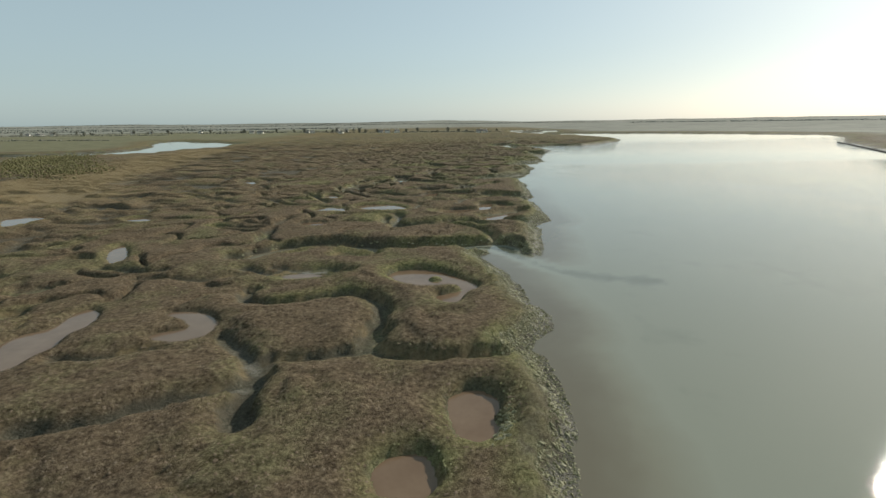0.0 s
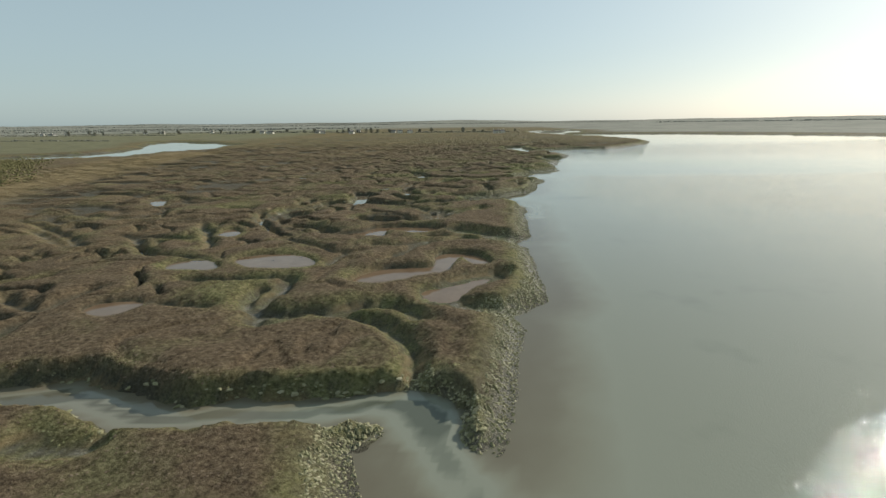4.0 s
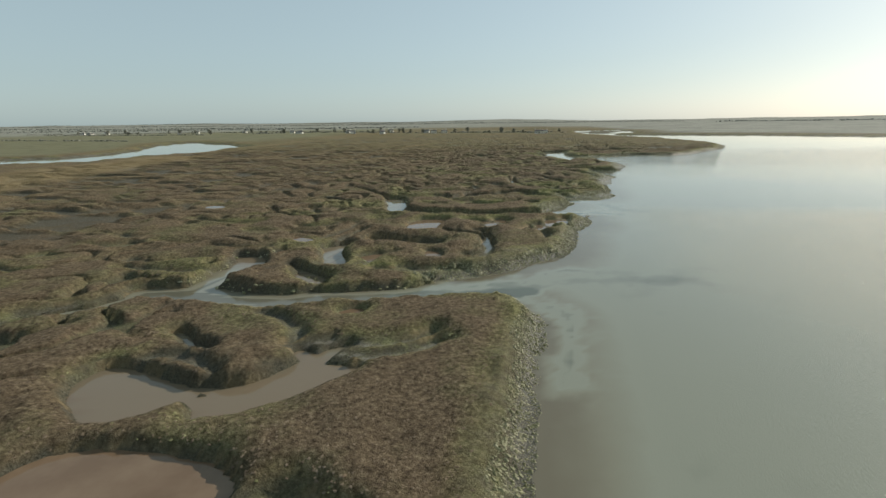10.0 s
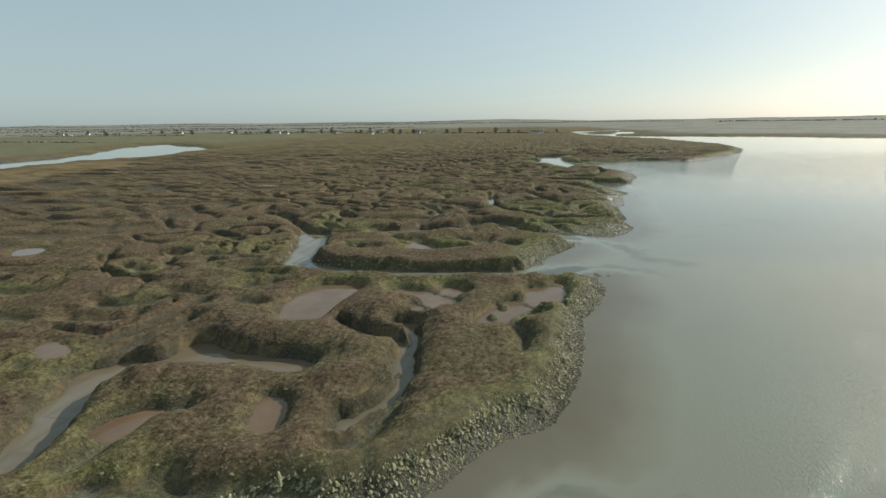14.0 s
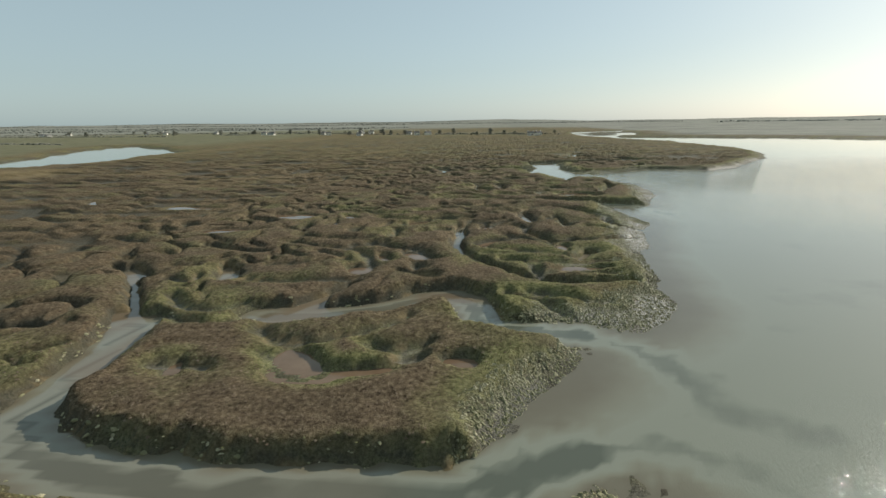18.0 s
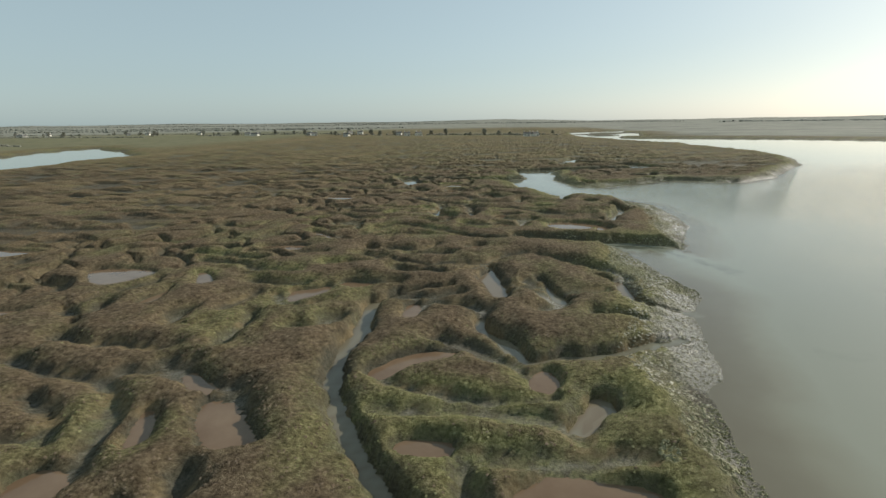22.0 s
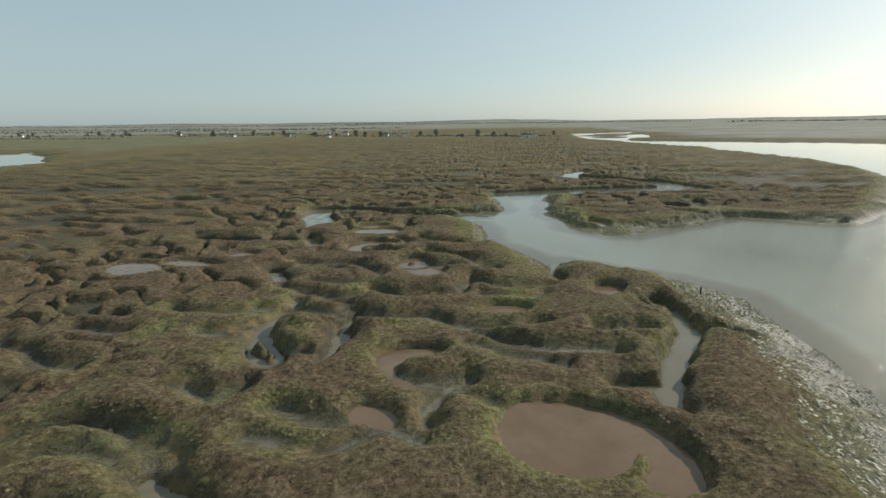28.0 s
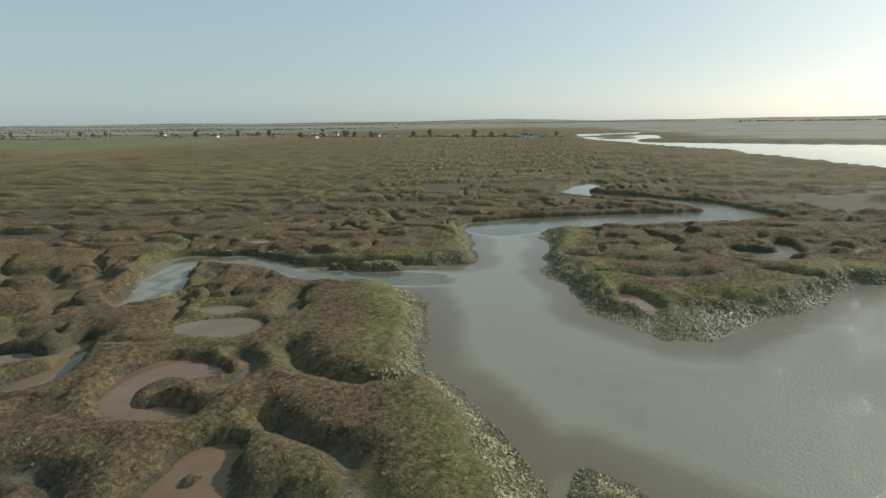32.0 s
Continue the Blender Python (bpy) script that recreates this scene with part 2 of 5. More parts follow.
SHORE_FAR = [(47.7, 247.9), (49.8, 250.3), (51.8, 261.3), (55.0, 268.5), (53.0, 274.7), (51.0, 285.0), (49.5, 288.5), (59.7, 287.5), (61.9, 294.2), (63.5, 299.5),
             (65.6, 303.0), (66.4, 313.7), (65.7, 326.0), (61.7, 331.2), (56.0, 333.5), (49.8, 337.5), (47.8, 334.3), (46.3, 338.0), (42.0, 344.8),
             (39.3, 347.0), (37.8, 357.0), (36.3, 363.5), (33.4, 366.4), (30.0, 368.5), (40.4, 376.0), (39.8, 391.0), (42.7, 395.5), (50.3, 397.0),
             (51.5, 388.0), (51.0, 372.0), (53.3, 360.0), (58.6, 354.6), (61.5, 354.8), (71.0, 362.0), (75.0, 364.0), (82.9, 372.0), (92.0, 368.0), (102.0, 366.5)]
SHORE_REACH = [(117, 381), (146, 422), (161, 456), (167, 485), (165.5, 548), (153, 568), (166, 598), (146, 636), (133, 692), (118, 745), (112, 818), (122, 930), (150, 1010), (190, 1015), (196, 1030)]
MAIN_LAND = np.array(SHORE_NEAR + SHORE_MID + SHORE_FAR + SHORE_REACH + [(196, 6000), (-6000, 6000), (-6000, -120)], float)
FAR_LAND = np.array([(150, 752), (223, 706), (281, 676), (345, 604), (400, 520), (350, 430), (298, 369), (240, 270), (275, 150), (450, -120),
                     (6000, -120), (6000, 6000), (190, 6000), (190, 1040), (215, 930), (185, 800)], float)
SIDE_CHANNEL = rounded([(-900, 250), (-420, 335), (-241, 345), (-262, 465), (-345, 600), (-330, 640), (-300, 600), (-248, 567), (-187, 484), (-178, 412), (-198, 305), (-420, 270), (-900, 180)], True, 1)
REED_BELT = np.array([(-104, 120), (-128, 170), (-138, 225), (-152, 280), (-160, 350)], float)
OLD_TRACK = np.array([(-65, 360), (-62, 385), (-58, 425), (-50, 460), (-42, 495)], float)
# tidal pools, by their waterlines
pool((-3.8, 21.7), (-3.0, 22.8), (-1.5, 23.2), (-0.6, 21.6), (-0.9, 20.0), (-3.0, 20.0))
pool((0.2, 28.5), (1.6, 29.8), (3.0, 29.1), (3.3, 27.7), (2.1, 26.5), (3.0, 25.4), (1.9, 24.3), (1.0, 24.6), (0.4, 26.3))
pool((-32.3, 32.4), (-36.4, 37.1), (-35.9, 39.2), (-34.3, 40.3), (-35.1, 45.0), (-33.1, 44.2), (-31.7, 40.2), (-32.7, 38.0), (-31.4, 35.9), (-32.1, 34.0))
pool((-24.8, 37.9), (-20.6, 37.4), (-20.6, 41.7), (-23.5, 43.8), (-26.6, 43.7), (-22.5, 41.4), (-22.0, 39.6), (-24.6, 39.0))
pool((-6.7, 55.0), (-5.5, 57.5), (-2.3, 58.1), (1.4, 54.8), (3.6, 51.5), (3.4, 50.1), (1.3, 47.5), (1.3, 45.6), (0.7, 45.2), (-0.7, 46.7), (-0.7, 48.4), (2.2, 49.6), (2.3, 50.8), (-1.9, 50.9), (-4.4, 52.2))
pool((-19.3, 56.3), (-17.4, 56.5), (-13.8, 56.0), (-14.4, 54.7), (-17.5, 54.4))
pool((-45.0, 63.5), (-48.2, 69.7), (-47.6, 71.3), (-43.2, 64.8), (-42.1, 60.7))
pool((-25.4, 84.5), (-25.2, 86.6), (-21.7, 87.3), (-20.2, 85.5), (-21.6, 82.4))
pool((6.3, 91.1), (9.6, 92.3), (15.0, 96.4), (11.7, 91.0), (9.5, 87.4))
pool((-61.0, 92.7), (-58.3, 94.7), (-54.5, 91.0), (-57.1, 89.2))
pool((-78.3, 85.2), (-86.9, 95.1), (-84.0, 98.4), (-78.2, 96.8), (-77.0, 91.1))
pool((-25.8, 98.6), (-26.1, 101.6), (-22.8, 102.4), (-19.7, 100.0), (-20.0, 98.0), (-23.4, 97.8))
pool((-1.6, 93.8), (-1.1, 96.1), (1.0, 99.2), (4.6, 99.9), (7.9, 100.0), (8.0, 102.4), (7.8, 105.0), (8.9, 106.7), (11.2, 106.5), (13.4, 105.2), (14.5, 102.6), (13.8, 100.3), (12.6, 101.4), (11.6, 104.4), (10.1, 103.7), (9.4, 100.1), (8.9, 97.0), (6.4, 96.4), (3.8, 93.7), (1.6, 92.8))
pool((-18.6, 101.9), (-17.9, 104.0), (-14.9, 105.6), (-10.2, 104.3), (-8.0, 101.7), (-7.6, 99.6), (-12.0, 98.6), (-15.1, 99.1))
pool((-28.6, 117.3), (-28.4, 122.3), (-25.5, 119.8), (-25.0, 115.8))
pool((-9.7, 117.9), (-8.0, 119.0), (-4.9, 120.6), (-4.3, 123.7), (-0.1, 124.9), (5.5, 124.1), (7.5, 123.0), (7.5, 121.6), (5.8, 119.8), (4.0, 118.8), (2.5, 119.8), (-1.8, 120.8), (-1.6, 118.2), (-1.5, 116.3), (-2.6, 117.0), (-7.0, 117.5))
pool((-12.8, 121.3), (-11.1, 122.7), (-9.7, 120.1), (-11.0, 118.9))
pool((-9.3, 130.4), (-9.2, 133.6), (-8.2, 134.2), (0.5, 131.4), (0.3, 129.3), (-3.5, 126.7), (-5.6, 127.7))
pool((1.8, 128.2), (0.5, 130.7), (2.8, 132.4), (4.9, 134.2), (6.3, 136.1), (10.3, 136.1), (9.3, 133.9), (7.0, 131.4), (4.8, 128.8), (2.3, 128.0))
pool((3.8, 138.6), (6.0, 138.0), (7.1, 136.2), (5.8, 136.1))
pool((5.2, 145.8), (7.0, 147.0), (7.4, 145.7), (5.9, 145.1))
pool((-63.5, 154.4), (-62.7, 158.9), (-58.7, 154.4), (-55.0, 146.1), (-57.2, 146.1))
pool((-4.4, 157.3), (-4.8, 158.9), (-2.4, 156.8), (0.3, 154.8), (0.5, 153.8), (-1.9, 155.1))
pool((-17.0, 165.2), (-13.7, 166.1), (-10.9, 162.8), (-9.8, 159.6), (-10.6, 159.5))
pool((-0.4, 160.5), (-3.0, 165.5), (-2.8, 168.8), (-3.0, 170.0), (-0.4, 163.8), (0.6, 160.6))
pool((1.6, 163.7), (1.8, 165.3), (2.9, 166.6), (4.2, 166.9), (3.9, 165.2), (3.3, 163.8))
pool((10.6, 165.5), (9.8, 168.5), (10.4, 169.3), (11.4, 168.2), (12.1, 165.3))
pool((-0.8, 175.8), (0.5, 177.7), (3.5, 175.4), (7.9, 175.1), (11.0, 174.6), (10.9, 173.2), (9.7, 172.5), (7.2, 173.5), (3.8, 173.2), (0.2, 172.5), (-2.5, 171.9), (-3.0, 169.9), (-3.4, 168.1), (-5.7, 170.2), (-5.4, 172.3), (-0.6, 173.5))
pool((-11.4, 173.3), (-11.7, 174.8), (-8.1, 172.9), (-9.3, 172.1))
pool((15.2, 182.2), (17.2, 183.3), (18.1, 181.7), (15.9, 181.5))
pool((22.9, 183.5), (24.4, 185.9), (27.5, 186.2), (29.3, 185.0), (27.5, 184.0), (25.3, 182.5), (23.1, 182.2))
pool((16.1, 186.8), (18.7, 186.4), (18.5, 184.6), (16.9, 184.4))
pool((5.1, 180.6), (3.7, 185.8), (4.1, 190.5), (7.2, 192.3), (10.6, 191.1), (9.6, 188.3), (8.9, 184.8), (9.1, 180.8))
pool((23.1, 181.8), (23.8, 185.0), (25.2, 187.6), (28.7, 189.2), (30.1, 193.8), (31.9, 194.8), (31.3, 190.2), (29.1, 187.3), (26.1, 185.3), (24.4, 181.4))
pool((13.5, 189.3), (13.9, 190.7), (18.4, 189.8), (20.0, 189.3), (20.7, 186.5), (19.2, 185.8), (17.9, 186.7), (17.0, 188.4), (15.3, 189.1))
pool((27.5, 192.1), (29.4, 193.0), (31.6, 192.5), (30.8, 188.1), (29.4, 187.4), (27.7, 187.7))
pool((18.3, 190.5), (18.9, 192.1), (21.5, 191.5), (21.5, 188.9))
pool((-42.6, 199.1), (-45.3, 203.7), (-40.2, 203.2), (-39.4, 199.3))
pool((4.4, 206.2), (4.1, 208.6), (4.3, 209.1), (5.2, 206.8))
pool((12.4, 207.0), (11.4, 209.3), (12.4, 210.5), (14.3, 209.1), (17.0, 208.6), (21.5, 209.6), (20.7, 208.1), (17.7, 207.2), (16.7, 206.2), (14.1, 206.4))
pool((11.0, 210.9), (12.9, 212.0), (16.1, 208.8), (14.0, 207.8))
pool((-3.7, 206.4), (-4.3, 218.0), (-0.4, 206.6))
pool((24.6, 210.7), (24.9, 211.7), (27.3, 211.4), (27.1, 210.4), (25.9, 210.0))
pool((-4.9, 214.0), (-6.5, 218.1), (-7.0, 219.1), (-10.8, 219.2))
pool((5.6, 218.9), (8.5, 222.9), (10.0, 225.8), (11.0, 219.3), (8.2, 216.7))
pool((20.3, 225.5), (21.0, 227.2), (23.4, 227.4), (25.4, 226.8), (26.3, 225.6))
pool((-16.9, 229.8), (-20.9, 235.0), (-13.4, 229.3), (-13.9, 228.5))
pool((-3.4, 228.6), (-7.5, 235.0), (-7.2, 236.0), (-2.8, 229.4))
pool((9.8, 234.1), (10.4, 235.7), (12.6, 234.3), (12.8, 231.6), (11.2, 232.1))
pool((34.9, 235.8), (37.3, 237.5), (40.3, 237.4), (42.5, 237.2), (41.7, 235.6), (37.1, 235.3))
pool((28.1, 239.1), (30.5, 240.2), (32.2, 239.4), (30.6, 238.4))
pool((13.2, 237.7), (11.9, 241.4), (13.1, 240.5), (14.1, 237.7))
pool((14.9, 242.8), (16.9, 242.4), (20.2, 239.2), (20.9, 238.4), (18.9, 237.8), (17.1, 238.9))
pool((39.5, 242.9), (40.6, 245.7), (41.0, 245.2), (39.8, 242.5))
pool((13.1, 244.1), (11.7, 246.2), (14.5, 244.3), (15.2, 243.5), (14.1, 243.4))
pool((36.5, 245.9), (36.8, 247.5), (37.6, 248.9), (38.3, 247.2), (37.8, 245.9))
pool((24.9, 246.7), (25.7, 248.6), (28.4, 251.1), (31.1, 251.1), (30.1, 249.6), (27.7, 248.6), (26.4, 246.8))
pool((-22.2, 251.2), (-20.7, 255.3), (-15.0, 254.7), (-10.6, 255.5), (-13.3, 252.9), (-17.4, 250.7))
pool((25.2, 257.9), (25.3, 260.8), (26.1, 261.4), (26.3, 257.2))
pool((-1.7, 257.7), (-1.7, 259.3), (-1.2, 261.7), (-1.8, 263.5), (-0.3, 258.4))
pool((12.6, 261.7), (11.8, 264.1), (14.1, 264.9), (15.6, 266.4), (16.0, 263.2), (13.7, 260.7))
pool((0.6, 264.4), (-2.2, 269.4), (1.0, 266.5), (2.0, 264.5))
pool((16.4, 265.8), (16.6, 267.9), (20.4, 266.8), (19.3, 265.4))
pool((-16.5, 268.2), (-14.6, 269.5), (-7.3, 268.9), (-7.4, 265.1), (-9.8, 262.1))
pool((32.3, 270.0), (33.1, 274.0), (33.9, 270.1), (34.6, 266.1), (34.7, 263.2), (34.0, 263.7), (33.0, 267.9))
pool((47.2, 272.0), (48.0, 269.9), (48.2, 265.0), (47.3, 266.1))
pool((32.0, 272.2), (33.1, 274.4), (33.8, 271.5), (33.0, 268.9), (32.2, 269.2))
pool((21.9, 272.2), (23.2, 272.0), (25.3, 272.5), (24.5, 271.4), (24.1, 270.0))
pool((-44.1, 273.6), (-43.9, 278.4), (-36.3, 276.0), (-29.6, 276.4), (-35.8, 272.3))
pool((-68.1, 279.9), (-71.5, 286.9), (-62.4, 276.9))
pool((-0.5, 281.1), (3.2, 282.5), (6.9, 282.4), (5.0, 280.7), (1.0, 279.8))
pool((15.6, 281.2), (14.7, 284.1), (16.9, 281.4))
pool((29.2, 283.5), (30.5, 285.6), (32.0, 285.2), (30.3, 282.6))
pool((2.7, 292.2), (4.9, 290.8), (8.5, 287.7), (6.7, 288.2))
pool((42.2, 300.4), (42.7, 302.9), (44.7, 303.4), (47.8, 303.1), (50.8, 301.3), (52.0, 299.4), (52.1, 296.8), (51.4, 295.9), (49.3, 295.7), (50.5, 298.3), (49.4, 299.6), (48.7, 297.7), (46.8, 296.6), (44.3, 297.2), (42.7, 298.4))
pool((32.8, 300.6), (33.2, 301.9), (35.6, 300.9), (35.5, 299.7), (34.0, 300.1))
pool((33.6, 306.3), (32.4, 308.4), (34.5, 310.1), (37.7, 309.9), (36.5, 308.9), (34.0, 308.1), (34.3, 304.8), (36.4, 304.3), (35.7, 303.8))
pool((39.8, 318.5), (40.8, 320.2), (43.8, 320.5), (44.4, 319.0), (43.2, 318.1), (41.1, 318.1))
pool((23.1, 320.0), (25.0, 319.9), (27.3, 319.2), (24.7, 319.3))
pool((51.3, 325.7), (52.2, 327.1), (54.1, 327.3), (54.5, 326.0), (53.1, 323.5), (51.8, 324.0))
pool((13.3, 329.9), (15.6, 327.9), (17.4, 325.3))
pool((-7.3, 327.3), (-7.2, 330.5), (-1.4, 330.2), (0.4, 326.7), (-3.3, 324.9))
pool((-2.1, 331.4), (0.5, 332.3), (7.0, 330.4), (5.0, 329.0), (-0.1, 329.7))
pool((28.6, 333.7), (30.5, 336.5), (32.3, 334.1), (34.3, 331.9), (35.0, 328.9), (33.1, 327.8), (30.8, 329.5))
pool((28.5, 332.6), (28.8, 334.2), (29.1, 336.5), (31.6, 337.2), (31.3, 334.5), (32.3, 333.0))
pool((4.7, 334.8), (5.1, 337.1), (8.6, 336.2), (7.7, 334.1))
pool((20.0, 339.3), (18.9, 343.5), (20.5, 346.1), (24.3, 345.7), (26.7, 343.9), (24.6, 343.3), (23.6, 341.7), (21.4, 341.5), (23.0, 339.9), (26.0, 340.0), (27.5, 338.9), (24.0, 338.2))
pool((10.7, 341.8), (12.4, 344.5), (11.7, 348.4), (13.7, 344.6), (14.7, 342.2), (13.4, 340.6))
pool((17.1, 350.6), (19.5, 352.7), (24.5, 353.2), (24.8, 349.7), (20.6, 349.3))
pool((16.5, 355.1), (19.0, 356.1), (22.1, 355.7), (20.2, 354.1))
pool((25.4, 354.6), (24.6, 358.9), (26.4, 356.1))
pool((56.4, 364.4), (58.5, 363.7), (59.9, 359.3), (57.2, 360.4))
pool((22.5, 378.2), (24.3, 380.2), (24.5, 377.1))
pool((73.4, 380.0), (78.2, 381.8), (82.3, 380.7), (79.6, 377.8), (74.3, 377.4))
pool((5.7, 383.0), (11.5, 382.3), (10.1, 379.8))
pool((11.0, 391.5), (12.7, 397.3), (13.9, 391.7))
pool((1.4, 395.7), (5.9, 398.5), (5.1, 393.4))
pool((-129.6, 468.6), (-124.1, 474.2), (-115.0, 463.3))
pool((-84.2, 514.0), (-83.5, 521.5), (-77.0, 506.3))
# creeks and gullies: width, bed level, course
creek(1.3, 0.12, (6.4, 36.1), (3.1, 34.5), (-1.2, 34.1), (-5.9, 35.7), (-5.8, 40.0), (-5.4, 45.4), (-8.7, 48.7), (-12.1, 48.0), (-16.1, 46.1), (-20.3, 46.7), (-21.4, 51.0))
creek(1.3, 0.12, (-5.9, 35.7), (-9.2, 35.3), (-14.1, 34.1), (-13.3, 30.8), (-12.8, 27.4), (-12.4, 25.7))
creek(1.0, 0.30, (-13.8, 33.3), (-18.2, 37.8), (-20.5, 40.2))
creek(1.4, 0.35, (-25.6, 24.6), (-21.8, 26.1), (-19.1, 28.5), (-14.8, 29.7), (-13.6, 30.4))
creek(1.0, 0.35, (-25.1, 58.9), (-20.7, 56.4), (-12.7, 57.1))
creek(1.0, 0.35, (-43.4, 59.9), (-36.1, 56.0), (-33.9, 57.0))
creek(2.0, -0.20, (9.7, 67.5), (7.9, 70.2), (4.0, 69.6), (-1.7, 69.0), (-8.6, 68.1), (-12.9, 70.1), (-16.1, 71.2), (-22.0, 70.0), (-24.9, 67.3), (-27.0, 64.3))
creek(1.0, 0.15, (7.8, 71.0), (8.0, 74.2), (6.5, 79.5), (2.5, 83.2), (-5.4, 84.2), (-9.3, 84.2), (-10.7, 91.0))
creek(1.0, 0.40, (-21.3, 58.4), (-17.0, 57.8), (-12.9, 56.7))
creek(0.9, 0.30, (-29.8, 84.9), (-28.4, 89.5))
creek(0.8, 0.30, (-67.2, 127.3), (-55.1, 118.4), (-46.5, 111.0))
creek(0.8, 0.30, (-26.8, 128.7), (-27.8, 139.2), (-20.8, 147.0), (-11.3, 155.8))
creek(3.4, 0.28, (15.1, 96.2), (11.9, 93.9), (9.1, 91.6), (8.5, 88.9), (10.3, 86.8), (13.3, 85.9), (16.4, 85.2))
creek(1.0, 0.00, (-29.0, 137.1), (-24.8, 126.8), (-19.8, 120.1), (-17.1, 117.8))
creek(0.9, 0.10, (-6.4, 132.2), (3.0, 131.7), (5.7, 137.1), (8.6, 139.1))
creek(0.9, 0.10, (-38.4, 111.7), (-31.2, 105.1))
creek(1.5, 0.20, (-21.4, 94.2), (-16.5, 94.0), (-12.5, 94.6), (-8.7, 95.7), (-8.1, 91.6), (-8.3, 88.2), (-8.8, 85.3), (-7.7, 82.6))
creek(1.0, 0.30, (-16.0, 114.8), (-9.3, 109.3), (-5.0, 106.3), (-3.0, 107.1))
creek(0.9, 0.25, (5.7, 112.6), (3.0, 106.0), (0.8, 102.5))
creek(0.8, 0.30, (-5.0, 106.3), (-5.8, 100.9))
creek(2.0, 0.30, (-6.1, 82.6), (-4.4, 84.0), (-1.4, 84.4), (1.7, 85.8), (5.6, 86.0), (7.4, 83.4))
creek(1.2, 0.30, (17.9, 112.0), (14.2, 113.7), (9.8, 114.5), (6.3, 112.5))
creek(1.0, 0.20, (-26.0, 109.0), (-27.8, 114.7), (-32.4, 121.7), (-36.2, 127.4))
creek(2.2, 0.28, (8.7, 113.5), (10.6, 114.7), (13.5, 114.9), (16.5, 114.8))
creek(3.6, 0.28, (10.1, 121.1), (13.0, 119.7), (14.9, 117.9), (17.3, 115.5), (20.5, 114.2))
creek(3.0, -0.25, (23.5, 154.6), (14.3, 152.8), (3.9, 150.5), (-6.0, 148.1), (-12.3, 150.6), (-17.9, 149.8))
creek(2.0, -0.15, (-13.1, 152.0), (-13.0, 158.3), (-13.5, 164.3))
creek(1.8, -0.15, (-17.9, 149.8), (-20.0, 145.1), (-24.9, 139.9), (-26.7, 135.6), (-26.7, 132.0))
creek(1.6, -0.10, (-18.4, 125.2), (-14.1, 122.9), (-11.2, 122.3), (-10.5, 120.1))
creek(1.6, 0.25, (19.4, 115.7), (15.5, 117.2), (12.1, 118.0), (9.8, 116.7), (5.6, 116.4))
creek(0.9, 0.00, (16.9, 182.7), (17.9, 179.6), (17.9, 174.0), (16.1, 170.2))
creek(1.0, 0.10, (-6.1, 161.0), (-1.6, 157.1), (0.2, 155.8))
creek(1.0, 0.10, (-7.1, 140.2), (-5.2, 139.0), (-2.8, 136.8))
creek(1.2, 0.30, (-2.6, 145.2), (1.3, 143.4), (3.2, 141.6), (2.9, 139.5))
creek(1.3, 0.35, (3.5, 139.1), (6.4, 139.4), (10.3, 139.2), (13.2, 140.4), (15.0, 142.0))
creek(1.2, 0.10, (10.6, 181.8), (13.2, 179.6), (16.5, 179.0), (18.3, 176.7), (18.6, 173.9), (18.6, 170.9), (17.1, 168.3), (16.2, 166.9))
creek(0.9, 0.20, (26.1, 181.6), (27.4, 179.9), (26.9, 177.4))
creek(0.9, 0.30, (-6.9, 175.5), (-5.6, 179.3), (-4.4, 184.6))
creek(2.4, -0.25, (34.1, 201.4), (27.6, 197.8), (18.7, 196.9), (9.5, 196.6), (4.1, 197.6), (-0.2, 199.4), (-2.3, 203.1), (-3.3, 209.2), (-5.8, 217.1))
creek(1.2, 0.00, (-21.9, 233.9), (-17.0, 230.5), (-5.8, 217.1))
creek(0.3, 0.30, (29.8, 192.5), (29.4, 189.9), (30.7, 187.2))
creek(2.6, -0.20, (36.4, 218.0), (31.0, 218.2), (28.5, 218.8), (26.6, 221.1), (25.8, 225.1), (22.9, 227.2), (20.7, 225.8), (18.0, 222.8), (13.9, 220.9), (9.8, 219.6), (6.0, 219.7))
creek(1.2, 0.10, (8.9, 221.2), (9.7, 224.6), (11.7, 228.6))
creek(1.0, 0.30, (7.1, 215.4), (9.6, 213.5), (13.2, 212.2), (15.7, 214.1), (17.8, 215.7), (20.0, 219.1))
creek(1.0, 0.35, (18.8, 213.0), (20.7, 212.0), (23.1, 213.5))
creek(0.8, 0.30, (21.5, 210.5), (21.3, 212.2))
creek(1.0, 0.30, (-6.2, 222.7), (-3.0, 219.7), (1.0, 219.1), (2.9, 221.3))
creek(1.2, 0.20, (37.5, 220.1), (34.5, 222.4), (32.9, 225.3), (29.6, 226.1))
creek(1.2, 0.00, (21.1, 262.1), (21.7, 254.2), (21.4, 249.5), (23.3, 244.5), (26.4, 238.9), (29.3, 235.3), (32.1, 232.4), (34.7, 230.8), (36.6, 230.8), (39.7, 231.1), (44.0, 232.0))
creek(0.8, 0.20, (32.7, 233.4), (32.3, 236.7), (32.7, 238.3))
creek(0.8, 0.10, (32.9, 276.2), (34.0, 267.5), (34.7, 266.3))
creek(1.4, -0.05, (-15.3, 244.9), (-9.9, 242.8), (-5.2, 241.4))
creek(1.0, 0.10, (45.8, 272.4), (47.5, 269.8), (46.8, 263.7), (52.6, 262.0))
creek(0.8, 0.10, (38.7, 270.0), (40.0, 266.2), (40.5, 263.4))
